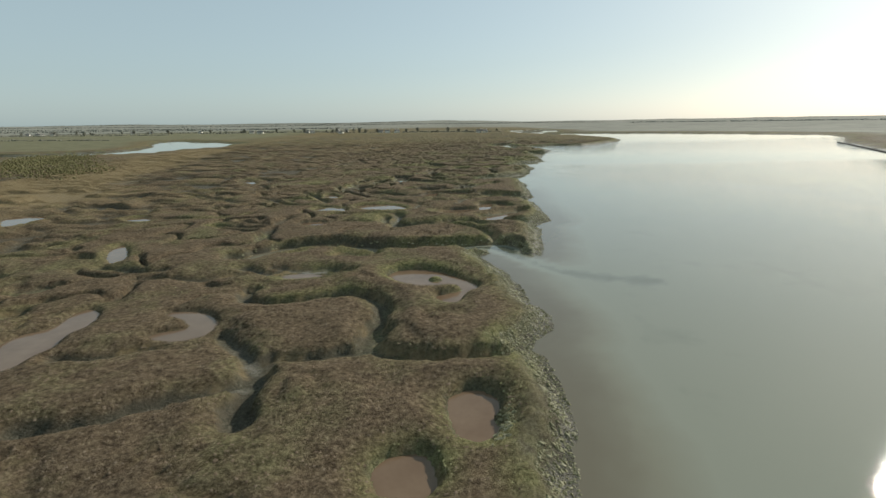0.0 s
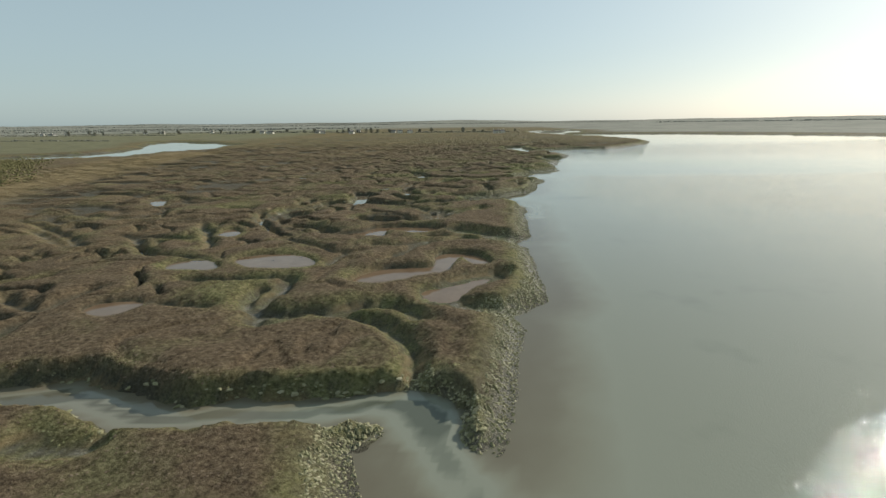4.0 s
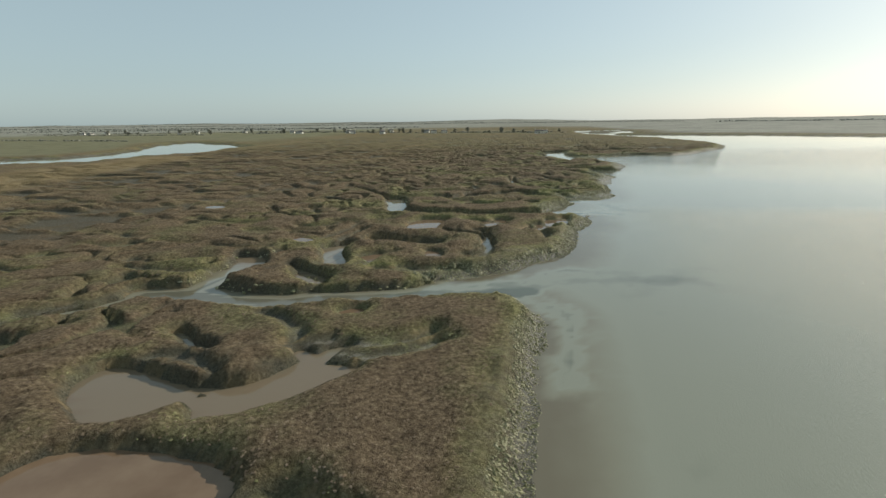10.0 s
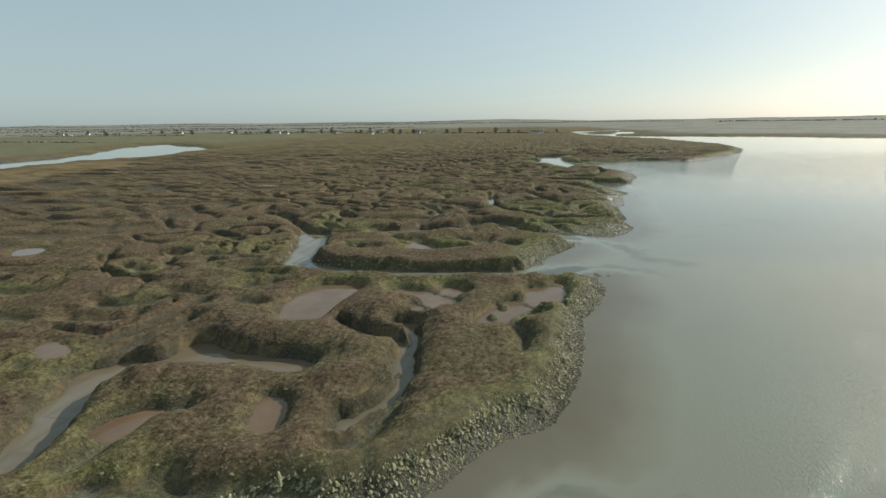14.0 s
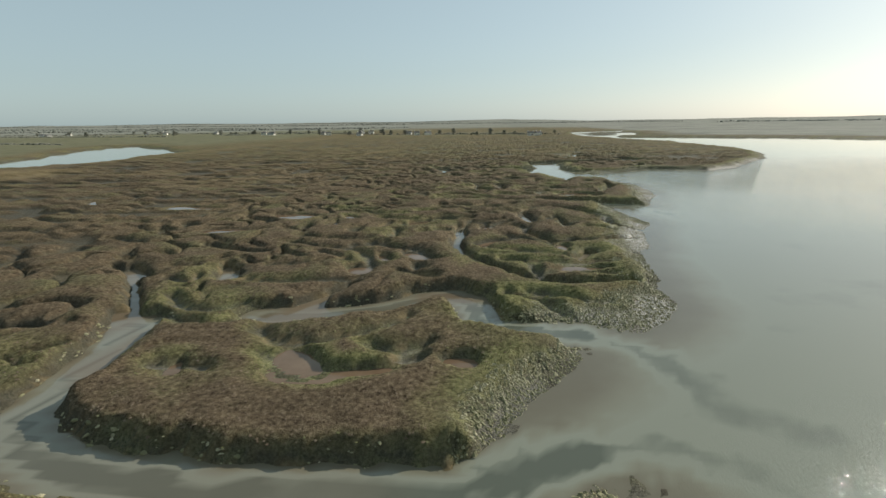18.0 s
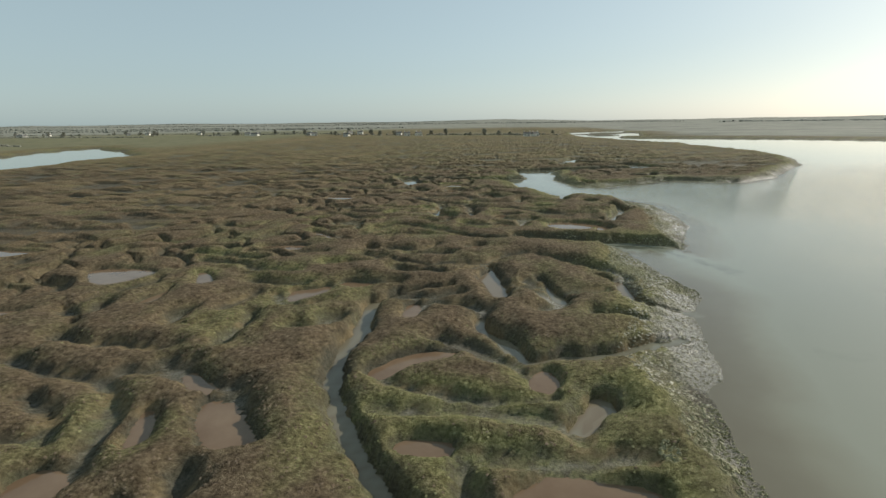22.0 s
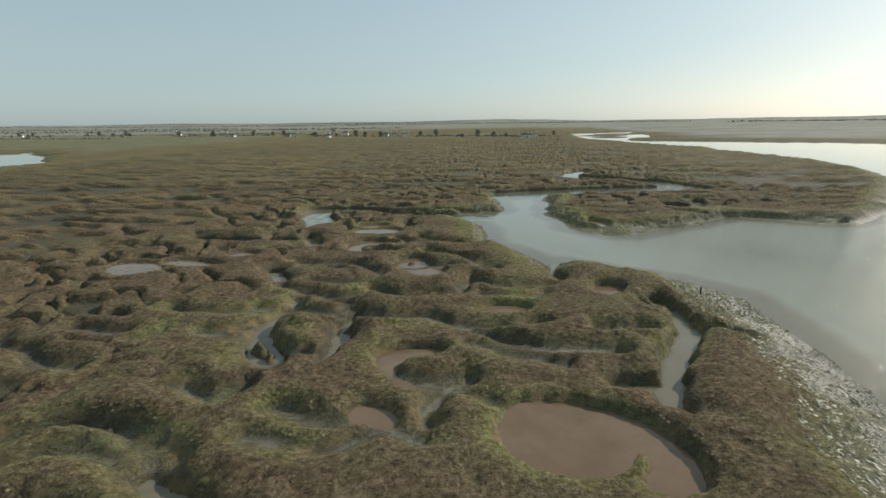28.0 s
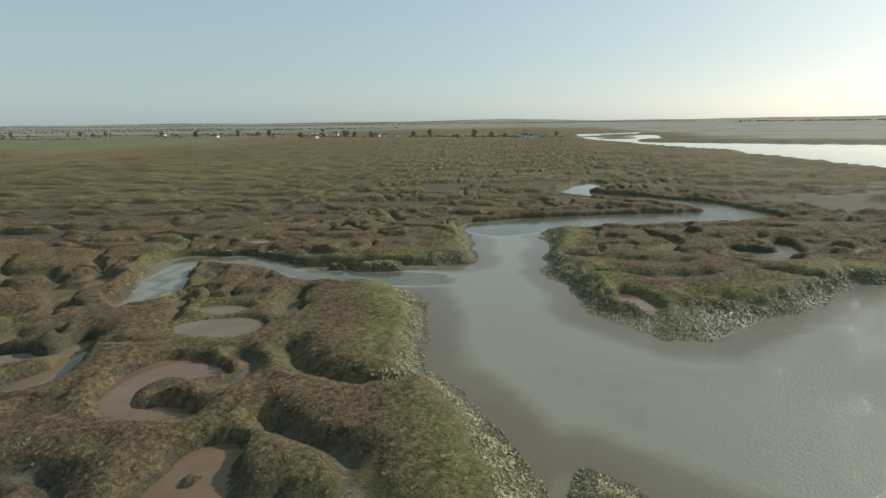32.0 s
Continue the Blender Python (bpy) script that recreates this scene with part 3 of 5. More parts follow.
creek(1.3, 0.05, (22.8, 245.3), (21.5, 248.2), (22.3, 251.7), (22.3, 254.3), (21.1, 259.2), (22.0, 263.5), (25.5, 265.6), (28.4, 266.5))
creek(1.2, 0.05, (32.4, 258.5), (32.2, 256.1), (35.1, 253.0), (36.2, 250.3), (37.8, 250.4), (43.2, 252.3), (49.1, 256.3))
creek(0.8, 0.30, (11.7, 250.2), (10.9, 256.8))
creek(0.8, 0.30, (4.3, 253.7), (4.4, 257.1))
creek(0.9, 0.10, (53.5, 306.1), (56.9, 315.5), (58.5, 318.2))
creek(1.0, 0.30, (16.2, 254.1), (18.6, 254.3), (19.1, 257.6))
creek(2.0, -0.20, (57.7, 287.6), (49.4, 288.9), (42.6, 291.2), (37.6, 290.1))
creek(0.9, -0.05, (37.6, 290.1), (32.2, 289.0), (29.8, 290.6), (24.4, 294.4))
creek(0.9, 0.20, (24.5, 293.9), (20.2, 296.0), (15.8, 294.8), (13.2, 290.7), (9.1, 288.3))
creek(0.9, 0.10, (58.5, 317.2), (55.1, 309.0), (52.8, 304.5))
creek(0.9, 0.10, (20.5, 314.6), (22.0, 311.7), (26.1, 304.5), (22.7, 306.6))
creek(1.2, 0.20, (21.8, 275.4), (24.7, 274.2), (27.8, 275.4), (32.6, 276.5), (35.0, 280.2), (38.1, 281.3), (40.0, 279.6), (43.4, 276.4), (46.3, 274.6), (48.1, 273.3), (48.1, 270.9))
creek(0.9, 0.35, (18.5, 281.7), (22.4, 281.2), (24.8, 284.2))
creek(1.5, -0.10, (41.1, 373.7), (29.0, 373.5), (19.2, 371.3))
creek(0.8, 0.10, (28.8, 308.3), (28.7, 313.6))
creek(1.2, 0.00, (53.0, 303.4), (53.1, 306.0), (50.3, 306.5))
creek(1.0, 0.00, (53.1, 306.0), (54.8, 311.1), (56.9, 314.3), (58.5, 319.2), (57.2, 323.4))
creek(0.9, 0.05, (20.8, 317.0), (21.1, 311.8), (21.8, 307.7), (25.1, 305.8))
creek(0.8, 0.10, (28.2, 316.8), (27.9, 311.3), (28.4, 307.3))
creek(1.2, 0.20, (13.2, 296.0), (15.3, 297.6), (19.0, 297.7), (22.5, 296.0), (24.7, 294.9))
creek(1.0, 0.20, (37.8, 300.3), (37.6, 304.1), (39.8, 305.8))
creek(1.0, 0.00, (47.9, 328.8), (47.7, 333.1), (48.0, 336.8))
creek(0.9, 0.20, (38.3, 327.9), (38.3, 325.5), (37.5, 323.2))
creek(1.0, 0.20, (19.2, 312.6), (20.7, 314.0), (21.8, 316.8), (20.5, 320.7))
creek(0.8, 0.10, (24.9, 358.1), (24.8, 361.2))
creek(1.0, 0.30, (14.6, 334.0), (19.7, 332.0), (21.8, 331.0))
creek(5.5, -0.30, (36.6, 368.8), (29.4, 368.2), (22.5, 368.2))
creek(4.2, -0.30, (22.5, 368.2), (15.6, 372.2), (9.5, 374.7), (3.1, 373.3))
creek(3.6, -0.25, (3.1, 373.3), (3.5, 368.2), (7.4, 362.2), (8.7, 358.7))
creek(1.5, -0.10, (8.7, 358.7), (7.6, 355.4), (6.8, 350.0), (4.6, 347.0))
creek(1.0, 0.30, (28.4, 348.3), (31.0, 345.4), (35.8, 343.3), (39.6, 345.2))
creek(1.0, 0.00, (22.6, 407.4), (26.6, 399.4))
creek(11.0, -0.30, (42.7, 397.0), (55.3, 402.1), (75.5, 406.8), (88.3, 410.3))
creek(9.0, -0.30, (88.3, 410.3), (86.1, 421.5), (66.3, 433.6), (59.9, 440.2))
creek(7.0, -0.30, (59.9, 440.2), (68.7, 457.5))

# lesser gullies between the creeks, most of them dry
creek(0.8, 0.42, (-29.0, 34.1), (-26.6, 34.9), (-23.4, 36.3))
creek(0.8, 0.42, (-35.4, 54.0), (-32.5, 54.5))
creek(0.7, 0.42, (-31.3, 54.8), (-27.8, 54.2), (-25.0, 55.4))
creek(1.2, 0.42, (-55.3, 70.1), (-54.5, 72.8))
creek(1.5, 0.42, (-41.7, 43.2), (-40.8, 44.0))
creek(1.0, 0.42, (-21.8, 56.5), (-20.7, 55.7), (-16.6, 54.9), (-13.0, 54.8), (-11.7, 55.6))
creek(1.2, 0.42, (-14.1, 64.8), (-11.9, 64.5), (-9.8, 64.7))
creek(0.8, 0.42, (-41.4, 115.5), (-33.7, 107.3), (-28.7, 104.4), (-24.1, 103.7), (-20.3, 99.0))
creek(0.7, 0.42, (-45.5, 90.4), (-40.3, 92.7), (-37.9, 95.2))
creek(0.8, 0.42, (-61.5, 120.8), (-50.2, 111.5), (-45.0, 109.4))
creek(1.0, 0.42, (-36.0, 88.2), (-31.6, 85.3))
creek(0.7, 0.42, (-19.8, 86.6), (-13.7, 85.8))
creek(0.7, 0.42, (-39.7, 84.4), (-35.2, 83.5), (-31.3, 81.8))
creek(0.9, 0.42, (-44.5, 117.1), (-38.5, 115.6), (-31.2, 114.7))
creek(0.8, 0.42, (-51.6, 129.5), (-44.7, 127.9), (-39.9, 130.7))
creek(0.8, 0.42, (-1.8, 110.6), (2.0, 109.8), (5.5, 113.6))
creek(0.8, 0.42, (-6.0, 135.5), (-2.4, 135.0), (-0.1, 133.8))
creek(0.8, 0.42, (-27.0, 157.5), (-19.4, 156.3), (-13.6, 158.2))
creek(0.8, 0.42, (-47.5, 156.5), (-37.9, 153.8))
creek(0.8, 0.42, (-38.9, 143.4), (-34.6, 143.7))
creek(1.4, 0.42, (3.4, 138.8), (6.9, 137.8), (10.1, 137.5), (12.4, 137.5), (14.0, 138.7), (15.6, 140.2))
creek(1.0, 0.42, (4.6, 159.6), (7.8, 159.2), (11.1, 158.8), (13.4, 155.3))
creek(0.8, 0.42, (-28.4, 160.1), (-24.0, 159.6), (-22.1, 162.3), (-18.5, 162.6))
creek(0.8, 0.42, (-42.3, 174.2), (-37.9, 173.1))
creek(0.8, 0.42, (-32.5, 170.9), (-25.7, 170.2))
creek(0.8, 0.42, (-22.5, 168.1), (-17.0, 167.5), (-13.0, 168.8))
creek(0.7, 0.42, (-34.1, 165.2), (-29.3, 166.2))
creek(0.8, 0.42, (-36.9, 187.8), (-26.9, 184.6), (-23.6, 186.6))
creek(0.7, 0.42, (-10.2, 171.2), (-8.0, 173.8))
creek(1.6, -0.20, (-1.3, 161.5), (-2.0, 163.9), (-2.9, 166.7), (-3.4, 169.5), (-3.4, 172.8))
creek(1.2, 0.42, (2.5, 160.4), (2.8, 162.2), (3.0, 164.2), (3.6, 166.3), (5.4, 167.4))
creek(2.0, 0.42, (7.4, 160.5), (9.9, 160.3), (12.8, 160.3), (15.6, 160.4))
creek(1.2, 0.42, (18.9, 169.5), (18.3, 167.2), (17.1, 165.4), (16.4, 164.6))
creek(1.0, 0.42, (-1.5, 185.4), (1.8, 184.1), (3.3, 185.8))
creek(0.8, 0.42, (-22.0, 179.8), (-18.4, 178.7))
creek(0.9, 0.42, (-15.1, 183.4), (-11.1, 183.0), (-9.3, 184.7))
creek(0.8, 0.42, (-14.8, 179.7), (-9.9, 179.5), (-8.9, 181.0))
creek(0.8, 0.42, (-10.6, 196.8), (-5.8, 194.8), (-0.5, 194.0))
creek(0.8, 0.42, (-22.3, 195.9), (-17.6, 193.8))
creek(0.7, 0.42, (-36.2, 192.4), (-30.7, 191.7), (-26.1, 193.2))
creek(0.8, 0.42, (-9.9, 187.3), (-5.7, 186.7))
creek(1.0, 0.42, (-5.8, 170.4), (-4.4, 171.8), (-4.4, 174.7), (-2.6, 180.2))
creek(1.4, 0.42, (-2.7, 190.1), (-1.1, 190.4), (-0.4, 191.7))
creek(1.0, 0.42, (13.6, 190.7), (16.3, 189.7), (18.3, 190.4), (18.5, 192.1))
creek(0.9, 0.42, (10.2, 210.4), (13.6, 208.5), (18.0, 208.2), (21.5, 209.2), (22.9, 211.0))
creek(0.8, -0.20, (-22.6, 216.4), (-17.9, 212.9), (-14.2, 214.1))
creek(0.9, 0.42, (-22.4, 207.7), (-20.8, 208.6), (-21.0, 212.0))
creek(0.9, 0.42, (-10.0, 201.4), (-6.6, 200.6), (-5.1, 201.9))
creek(1.0, 0.42, (-10.8, 197.3), (-6.3, 196.8), (-3.6, 197.9), (-1.2, 197.3))
creek(0.9, 0.42, (-16.7, 202.6), (-12.0, 202.4))
creek(0.8, 0.42, (-3.1, 217.3), (2.4, 215.7), (5.4, 217.9))
creek(0.8, 0.42, (3.1, 208.3), (6.7, 207.9))
creek(1.0, 0.42, (31.6, 227.3), (34.9, 225.7), (38.0, 224.7), (39.7, 225.2))
creek(1.2, -0.20, (-5.5, 233.3), (-3.5, 229.4))
creek(0.9, 0.42, (-10.9, 228.0), (-6.6, 227.1), (-7.2, 229.6))
creek(0.9, 0.42, (-13.2, 232.7), (-10.3, 233.7))
creek(0.9, 0.42, (-1.0, 228.8), (3.9, 228.0), (8.1, 229.0), (11.8, 229.9))
creek(0.9, 0.42, (-0.4, 234.5), (4.3, 235.7), (7.6, 237.6))
creek(0.9, 0.42, (-33.1, 246.3), (-26.1, 244.3))
creek(0.8, 0.42, (15.9, 232.9), (20.6, 231.3))
creek(0.8, 0.42, (33.1, 233.0), (36.3, 234.6), (39.6, 233.6), (42.5, 233.6))
creek(0.7, 0.42, (26.5, 245.9), (31.7, 244.2), (37.9, 244.6))
creek(0.7, 0.42, (42.8, 260.1), (48.6, 258.9))
creek(1.2, 0.42, (3.7, 241.5), (7.2, 239.3), (8.5, 237.2))
creek(1.2, 0.42, (9.0, 242.0), (11.9, 238.6), (11.9, 236.6), (12.3, 234.4))
creek(1.0, 0.42, (9.6, 246.9), (13.1, 245.1), (15.8, 244.2), (18.7, 241.7))
creek(1.4, 0.42, (18.1, 235.8), (18.6, 234.3))
creek(0.9, 0.42, (-3.5, 245.7), (0.9, 245.2), (5.6, 244.0), (8.5, 242.7))
creek(0.9, 0.42, (7.1, 244.9), (9.4, 246.0))
creek(1.2, 0.42, (26.5, 242.4), (29.4, 242.4), (32.9, 243.1), (35.6, 243.0), (38.3, 242.1), (39.4, 240.9))
creek(1.2, 0.42, (29.1, 252.7), (32.4, 250.9), (35.0, 249.7), (36.2, 248.1))
creek(0.6, -0.20, (40.8, 245.0), (39.6, 242.2))
creek(1.4, 0.42, (33.7, 238.8), (36.7, 238.6), (39.6, 238.7), (42.2, 239.0))
creek(1.0, 0.42, (35.1, 267.8), (38.7, 266.2), (40.4, 261.3), (38.2, 259.7))
creek(0.9, 0.42, (7.8, 257.9), (8.5, 262.0))
creek(0.9, 0.42, (-2.7, 249.8), (2.0, 249.1), (8.0, 249.2))
creek(0.9, 0.42, (-8.6, 256.5), (-4.5, 254.6), (-5.3, 257.5))
creek(0.8, 0.42, (10.4, 262.1), (14.5, 258.4), (16.9, 261.0))
creek(1.6, 0.42, (6.8, 266.3), (10.5, 265.6), (12.4, 266.1))
creek(1.6, 0.42, (16.9, 267.3), (19.8, 266.5), (22.2, 267.1))
creek(1.5, 0.42, (23.2, 262.0), (24.9, 263.2), (27.8, 263.5), (30.4, 264.8))
creek(1.4, 0.42, (26.1, 258.5), (26.6, 260.5))
creek(1.8, 0.42, (28.0, 261.5), (30.6, 260.9), (32.7, 259.5))
creek(1.6, 0.42, (36.8, 269.3), (39.0, 266.9), (41.9, 266.0), (43.8, 265.9), (45.2, 266.6))
creek(1.2, 0.42, (22.0, 271.8), (25.0, 270.8), (28.1, 271.5), (31.7, 274.6), (34.1, 276.9))
creek(1.0, 0.42, (12.4, 273.8), (16.4, 275.3), (20.0, 276.1))
creek(1.0, 0.42, (-4.9, 274.4), (0.6, 273.3), (6.0, 270.3), (8.7, 270.5))
creek(1.0, 0.42, (15.6, 278.8), (18.2, 277.7))
creek(1.0, 0.42, (21.7, 279.3), (26.8, 279.8))
creek(0.9, 0.42, (4.2, 279.8), (10.1, 279.6))
creek(1.0, 0.42, (-8.9, 278.0), (-2.2, 277.2), (2.6, 275.1))
creek(0.9, 0.42, (7.0, 287.4), (11.7, 286.0), (14.1, 289.0), (19.7, 291.4), (26.6, 290.0))
creek(1.0, 0.42, (33.5, 301.2), (36.0, 299.0), (38.0, 298.5))
creek(1.0, 0.42, (27.8, 297.4), (31.1, 297.1), (34.0, 297.4), (35.2, 298.9))
creek(1.4, 0.42, (28.2, 300.6), (31.9, 299.4), (33.7, 300.3))
creek(1.2, 0.42, (33.8, 306.0), (36.8, 304.2), (39.9, 304.1), (42.0, 302.9))
creek(1.2, 0.42, (39.0, 311.4), (43.0, 309.2), (46.7, 308.4))
creek(0.9, 0.42, (17.8, 317.4), (24.5, 316.2), (30.4, 316.7), (36.4, 315.6), (42.0, 314.5), (45.4, 316.3))
creek(0.9, 0.42, (17.7, 323.7), (24.5, 320.0), (27.8, 322.3))
creek(1.0, 0.42, (-0.1, 307.8), (5.3, 305.6), (10.2, 303.7))
creek(1.0, 0.42, (3.0, 311.0), (8.6, 310.0))
creek(1.0, 0.42, (11.8, 308.9), (12.6, 311.1))
creek(0.9, 0.42, (-0.5, 302.7), (1.4, 304.0))
creek(1.0, 0.42, (20.0, 302.6), (23.2, 301.0), (24.5, 303.0))
creek(1.6, 0.42, (26.7, 317.4), (30.1, 316.0), (33.3, 316.4), (36.9, 316.1), (39.4, 313.9), (41.5, 311.9), (43.8, 311.1), (46.5, 310.9), (48.6, 311.1), (51.2, 311.0))
creek(1.1, 0.42, (9.9, 315.6), (13.7, 315.3), (17.6, 316.4), (20.7, 316.7))
creek(1.6, 0.42, (16.6, 311.4), (18.2, 311.6))
creek(1.8, 0.42, (24.6, 308.2), (26.6, 308.0))
creek(1.1, 0.42, (27.7, 324.3), (30.5, 321.7), (33.9, 322.1), (37.1, 322.9))
creek(0.9, 0.42, (39.7, 322.7), (42.9, 323.0), (46.2, 323.8))
creek(1.0, 0.42, (33.1, 332.9), (37.4, 333.2), (40.2, 331.4))
creek(1.0, 0.42, (20.1, 325.8), (24.5, 325.1), (27.3, 326.5), (27.4, 330.2), (22.2, 333.4), (18.8, 333.1), (16.3, 331.3))
creek(1.0, 0.42, (50.6, 315.1), (53.1, 315.6), (54.6, 315.5))
creek(1.1, 0.42, (55.7, 322.6), (56.4, 320.5))
creek(1.0, 0.42, (58.8, 316.5), (60.5, 315.9), (62.7, 315.0))
creek(1.4, -0.20, (13.8, 330.0), (15.4, 327.7), (16.3, 326.2))
creek(1.1, 0.42, (31.9, 338.8), (36.7, 336.9), (39.1, 333.3), (40.7, 332.1))
creek(1.2, 0.42, (39.0, 327.1), (42.2, 325.3), (44.9, 325.6), (47.1, 326.7))
creek(1.0, 0.42, (26.8, 342.1), (27.7, 344.7), (25.6, 347.3))
creek(1.2, -0.20, (-6.4, 345.9), (-0.3, 344.9), (7.1, 344.9), (11.1, 346.0), (11.2, 348.3))
creek(0.9, 0.42, (-25.5, 365.3), (-13.9, 360.2))
creek(0.8, 0.42, (-8.0, 347.5), (-3.5, 349.7), (1.2, 352.1))
creek(1.2, 0.42, (53.0, 377.7), (59.1, 376.4), (66.5, 375.2))
creek(1.2, 0.42, (55.4, 363.1), (57.5, 361.0), (59.8, 358.1), (57.6, 356.0))
creek(1.2, 0.42, (63.2, 363.7), (67.3, 362.9), (69.5, 360.9))
creek(1.2, 0.42, (55.0, 369.7), (60.5, 368.7), (66.6, 370.5))
creek(1.5, -0.20, (83.0, 387.6), (82.0, 381.7), (75.5, 383.1))
creek(1.5, -0.20, (96.7, 388.5), (97.5, 384.6))
creek(1.2, 0.42, (51.4, 362.8), (55.8, 358.7), (58.8, 354.3), (65.3, 357.6))
creek(1.2, 0.42, (74.3, 372.6), (78.5, 370.0))
creek(1.2, 0.42, (71.7, 387.0), (81.3, 389.9))
# the braided channels of the far reach
creek(60, -0.30, (125, 960), (150, 1000), (215, 1025))
creek(70, -0.30, (215, 1030), (290, 1075), (350, 1090))
creek(140, -0.30, (255, 1370), (331, 1360), (408, 1357))
creek(40, -0.30, (175, 790), (215, 775), (240, 775))

# deeper runs that the creeks have cut into the river bed
creek(0.8, -1.0, (8.0, 69.0), (10.5, 64.5), (12.5, 60.5), (15.5, 57.0), (19.2, 55.4), (24.0, 53.7))
creek(0.4, -1.0, (12.5, 155.6), (18.7, 156.2), (23.1, 158.4), (26.6, 162.4), (30.3, 163.2), (36.0, 163.0))
creek(0.5, -1.0, (12.5, 154.0), (18.7, 154.4), (23.6, 156.0), (27.6, 158.6), (33.0, 159.6), (42.0, 160.3))
creek(0.6, -1.0, (22.0, 153.2), (25.0, 151.0), (26.8, 147.5), (26.2, 142.0), (25.6, 136.0))
creek(1.0, -1.0, (31.0, 218.6), (35.7, 217.8), (40.2, 216.5), (42.0, 213.5), (42.5, 208.0), (48.0, 205.0))
creek(0.8, -1.0, (28.0, 200.2), (34.1, 201.4), (38.1, 202.9), (43.0, 201.0))
creek(0.8, -1.0, (52.0, 288.2), (57.7, 286.4), (59.5, 282.2), (61.9, 276.8))


# a pool that touches a creek with water in it lies open to the tide
POOL_FLOOR = []
for p in POOLS:
    open_to_tide = any(bed < 0 and line_distance(p[:, 0], p[:, 1], c, False).min() < width * 0.5 + 0.9 for width, bed, c in CREEKS)
    # pools far inland stand higher
    POOL_FLOOR.append(-0.2 if open_to_tide else 0.74 if (p[:, 0] - 0.14 * p[:, 1]).mean() < -26 else 0.34)
# level heath without lesser gullies: centre and half widths
FLATS = [(14.0, 127.2, 6.0, 12.0), (14.0, 142.6, 7.5, 5.4), (-5.9, 23.5, 5.0, 5.6), (-22.4, 30.0, 8.7, 5.2), (-11.7, 38.4, 5.8, 5.5), (-4.4, 50.2, 3.2, 10.7),
         (-11.9, 61.9, 12.3, 4.1), (18.3, 204.0, 12.3, 6.3), (40.8, 257.2, 6.4, 6.6), (57.8, 307.4, 4.4, 6.7), (47.2, 319.8, 5.3, 5.2), (31.6, 355.4, 5.1, 8.1),
         (41.0, 336.3, 3.5, 5.0), (14.9, 216.9, 5.1, 3.1), (19.8, 172.8, 4.9, 10.4), (1.0, 158.6, 5.4, 3.1), (43.9, 281.7, 6.8, 4.7), (38.4, 273.9, 4.8, 3.9), (24.3, 234.2, 4.3, 6.6)]
# stretches where the bank runs out in wide wet mud: centre and half widths
SHOALS = [(62, 305, 9, 14), (48, 258, 8, 12), (62, 357, 8, 5), (42, 224, 7, 6), (50, 272, 6, 12), (62, 322, 5, 9)]
# patches of salt grass in the brown heath: centre and half widths
GREENS = [(-12, 89, 4, 5), (6, 82, 2, 2.5), (-18, 157, 6, 5), (-8, 171, 4, 4), (6, 161, 3, 3), (-13, 207, 7, 5), (-0, 197, 3, 4), (-2, 220, 5, 5), (-7, 230, 3, 6),
          (9, 239, 2.5, 5), (14, 238, 1.5, 2.5), (24, 239, 1.5, 5), (10, 254, 4, 4), (12, 261, 3, 4), (19, 263, 2, 3), (15, 293, 4, 3), (22, 308, 2, 4), (24, 311, 2, 4),
          (32, 309, 2, 3), (35, 314, 4, 1.5), (45, 331, 2.5, 3), (46, 333, 2, 3), (27, 324, 2, 3), (-38, 147, 6, 4), (-22, 67, 4, 2), (-13, 67, 3, 2), (-6, 69, 8, 1.5)]
# small islands in the pools: centre and half widths
MOUNDS = [(-1.0, 53.9, 0.8, 0.8), (24.3, 183.9, 0.5, 0.8), (-10.5, 265.2, 0.8, 1.3), (22.9, 341.6, 1.5, 1.9), (30.2, 334.1, 0.4, 0.4),
          (150, 880, 22, 9), (178, 935, 26, 10), (148, 822, 15, 7), (26.6, 342.1, 1.3, 0.7), (25.2, 186.5, 0.5, 0.9), (36.2, 306.9, 1.9, 1.9)]


def bank_rise(e):
    """From the foot of a bank to its top: a steep lip, then a soft shoulder."""
    return 0.62 * smooth(0.0, 0.6, e) + 0.38 * smooth(0.1, 2.4, e)


def gully_rise(e):
    """The same for a dry gully: a narrow floor and slopes that ease into the top."""
    return 0.5 * smooth(-0.4, 0.75, e) + 0.5 * smooth(0.1, 2.0, e)


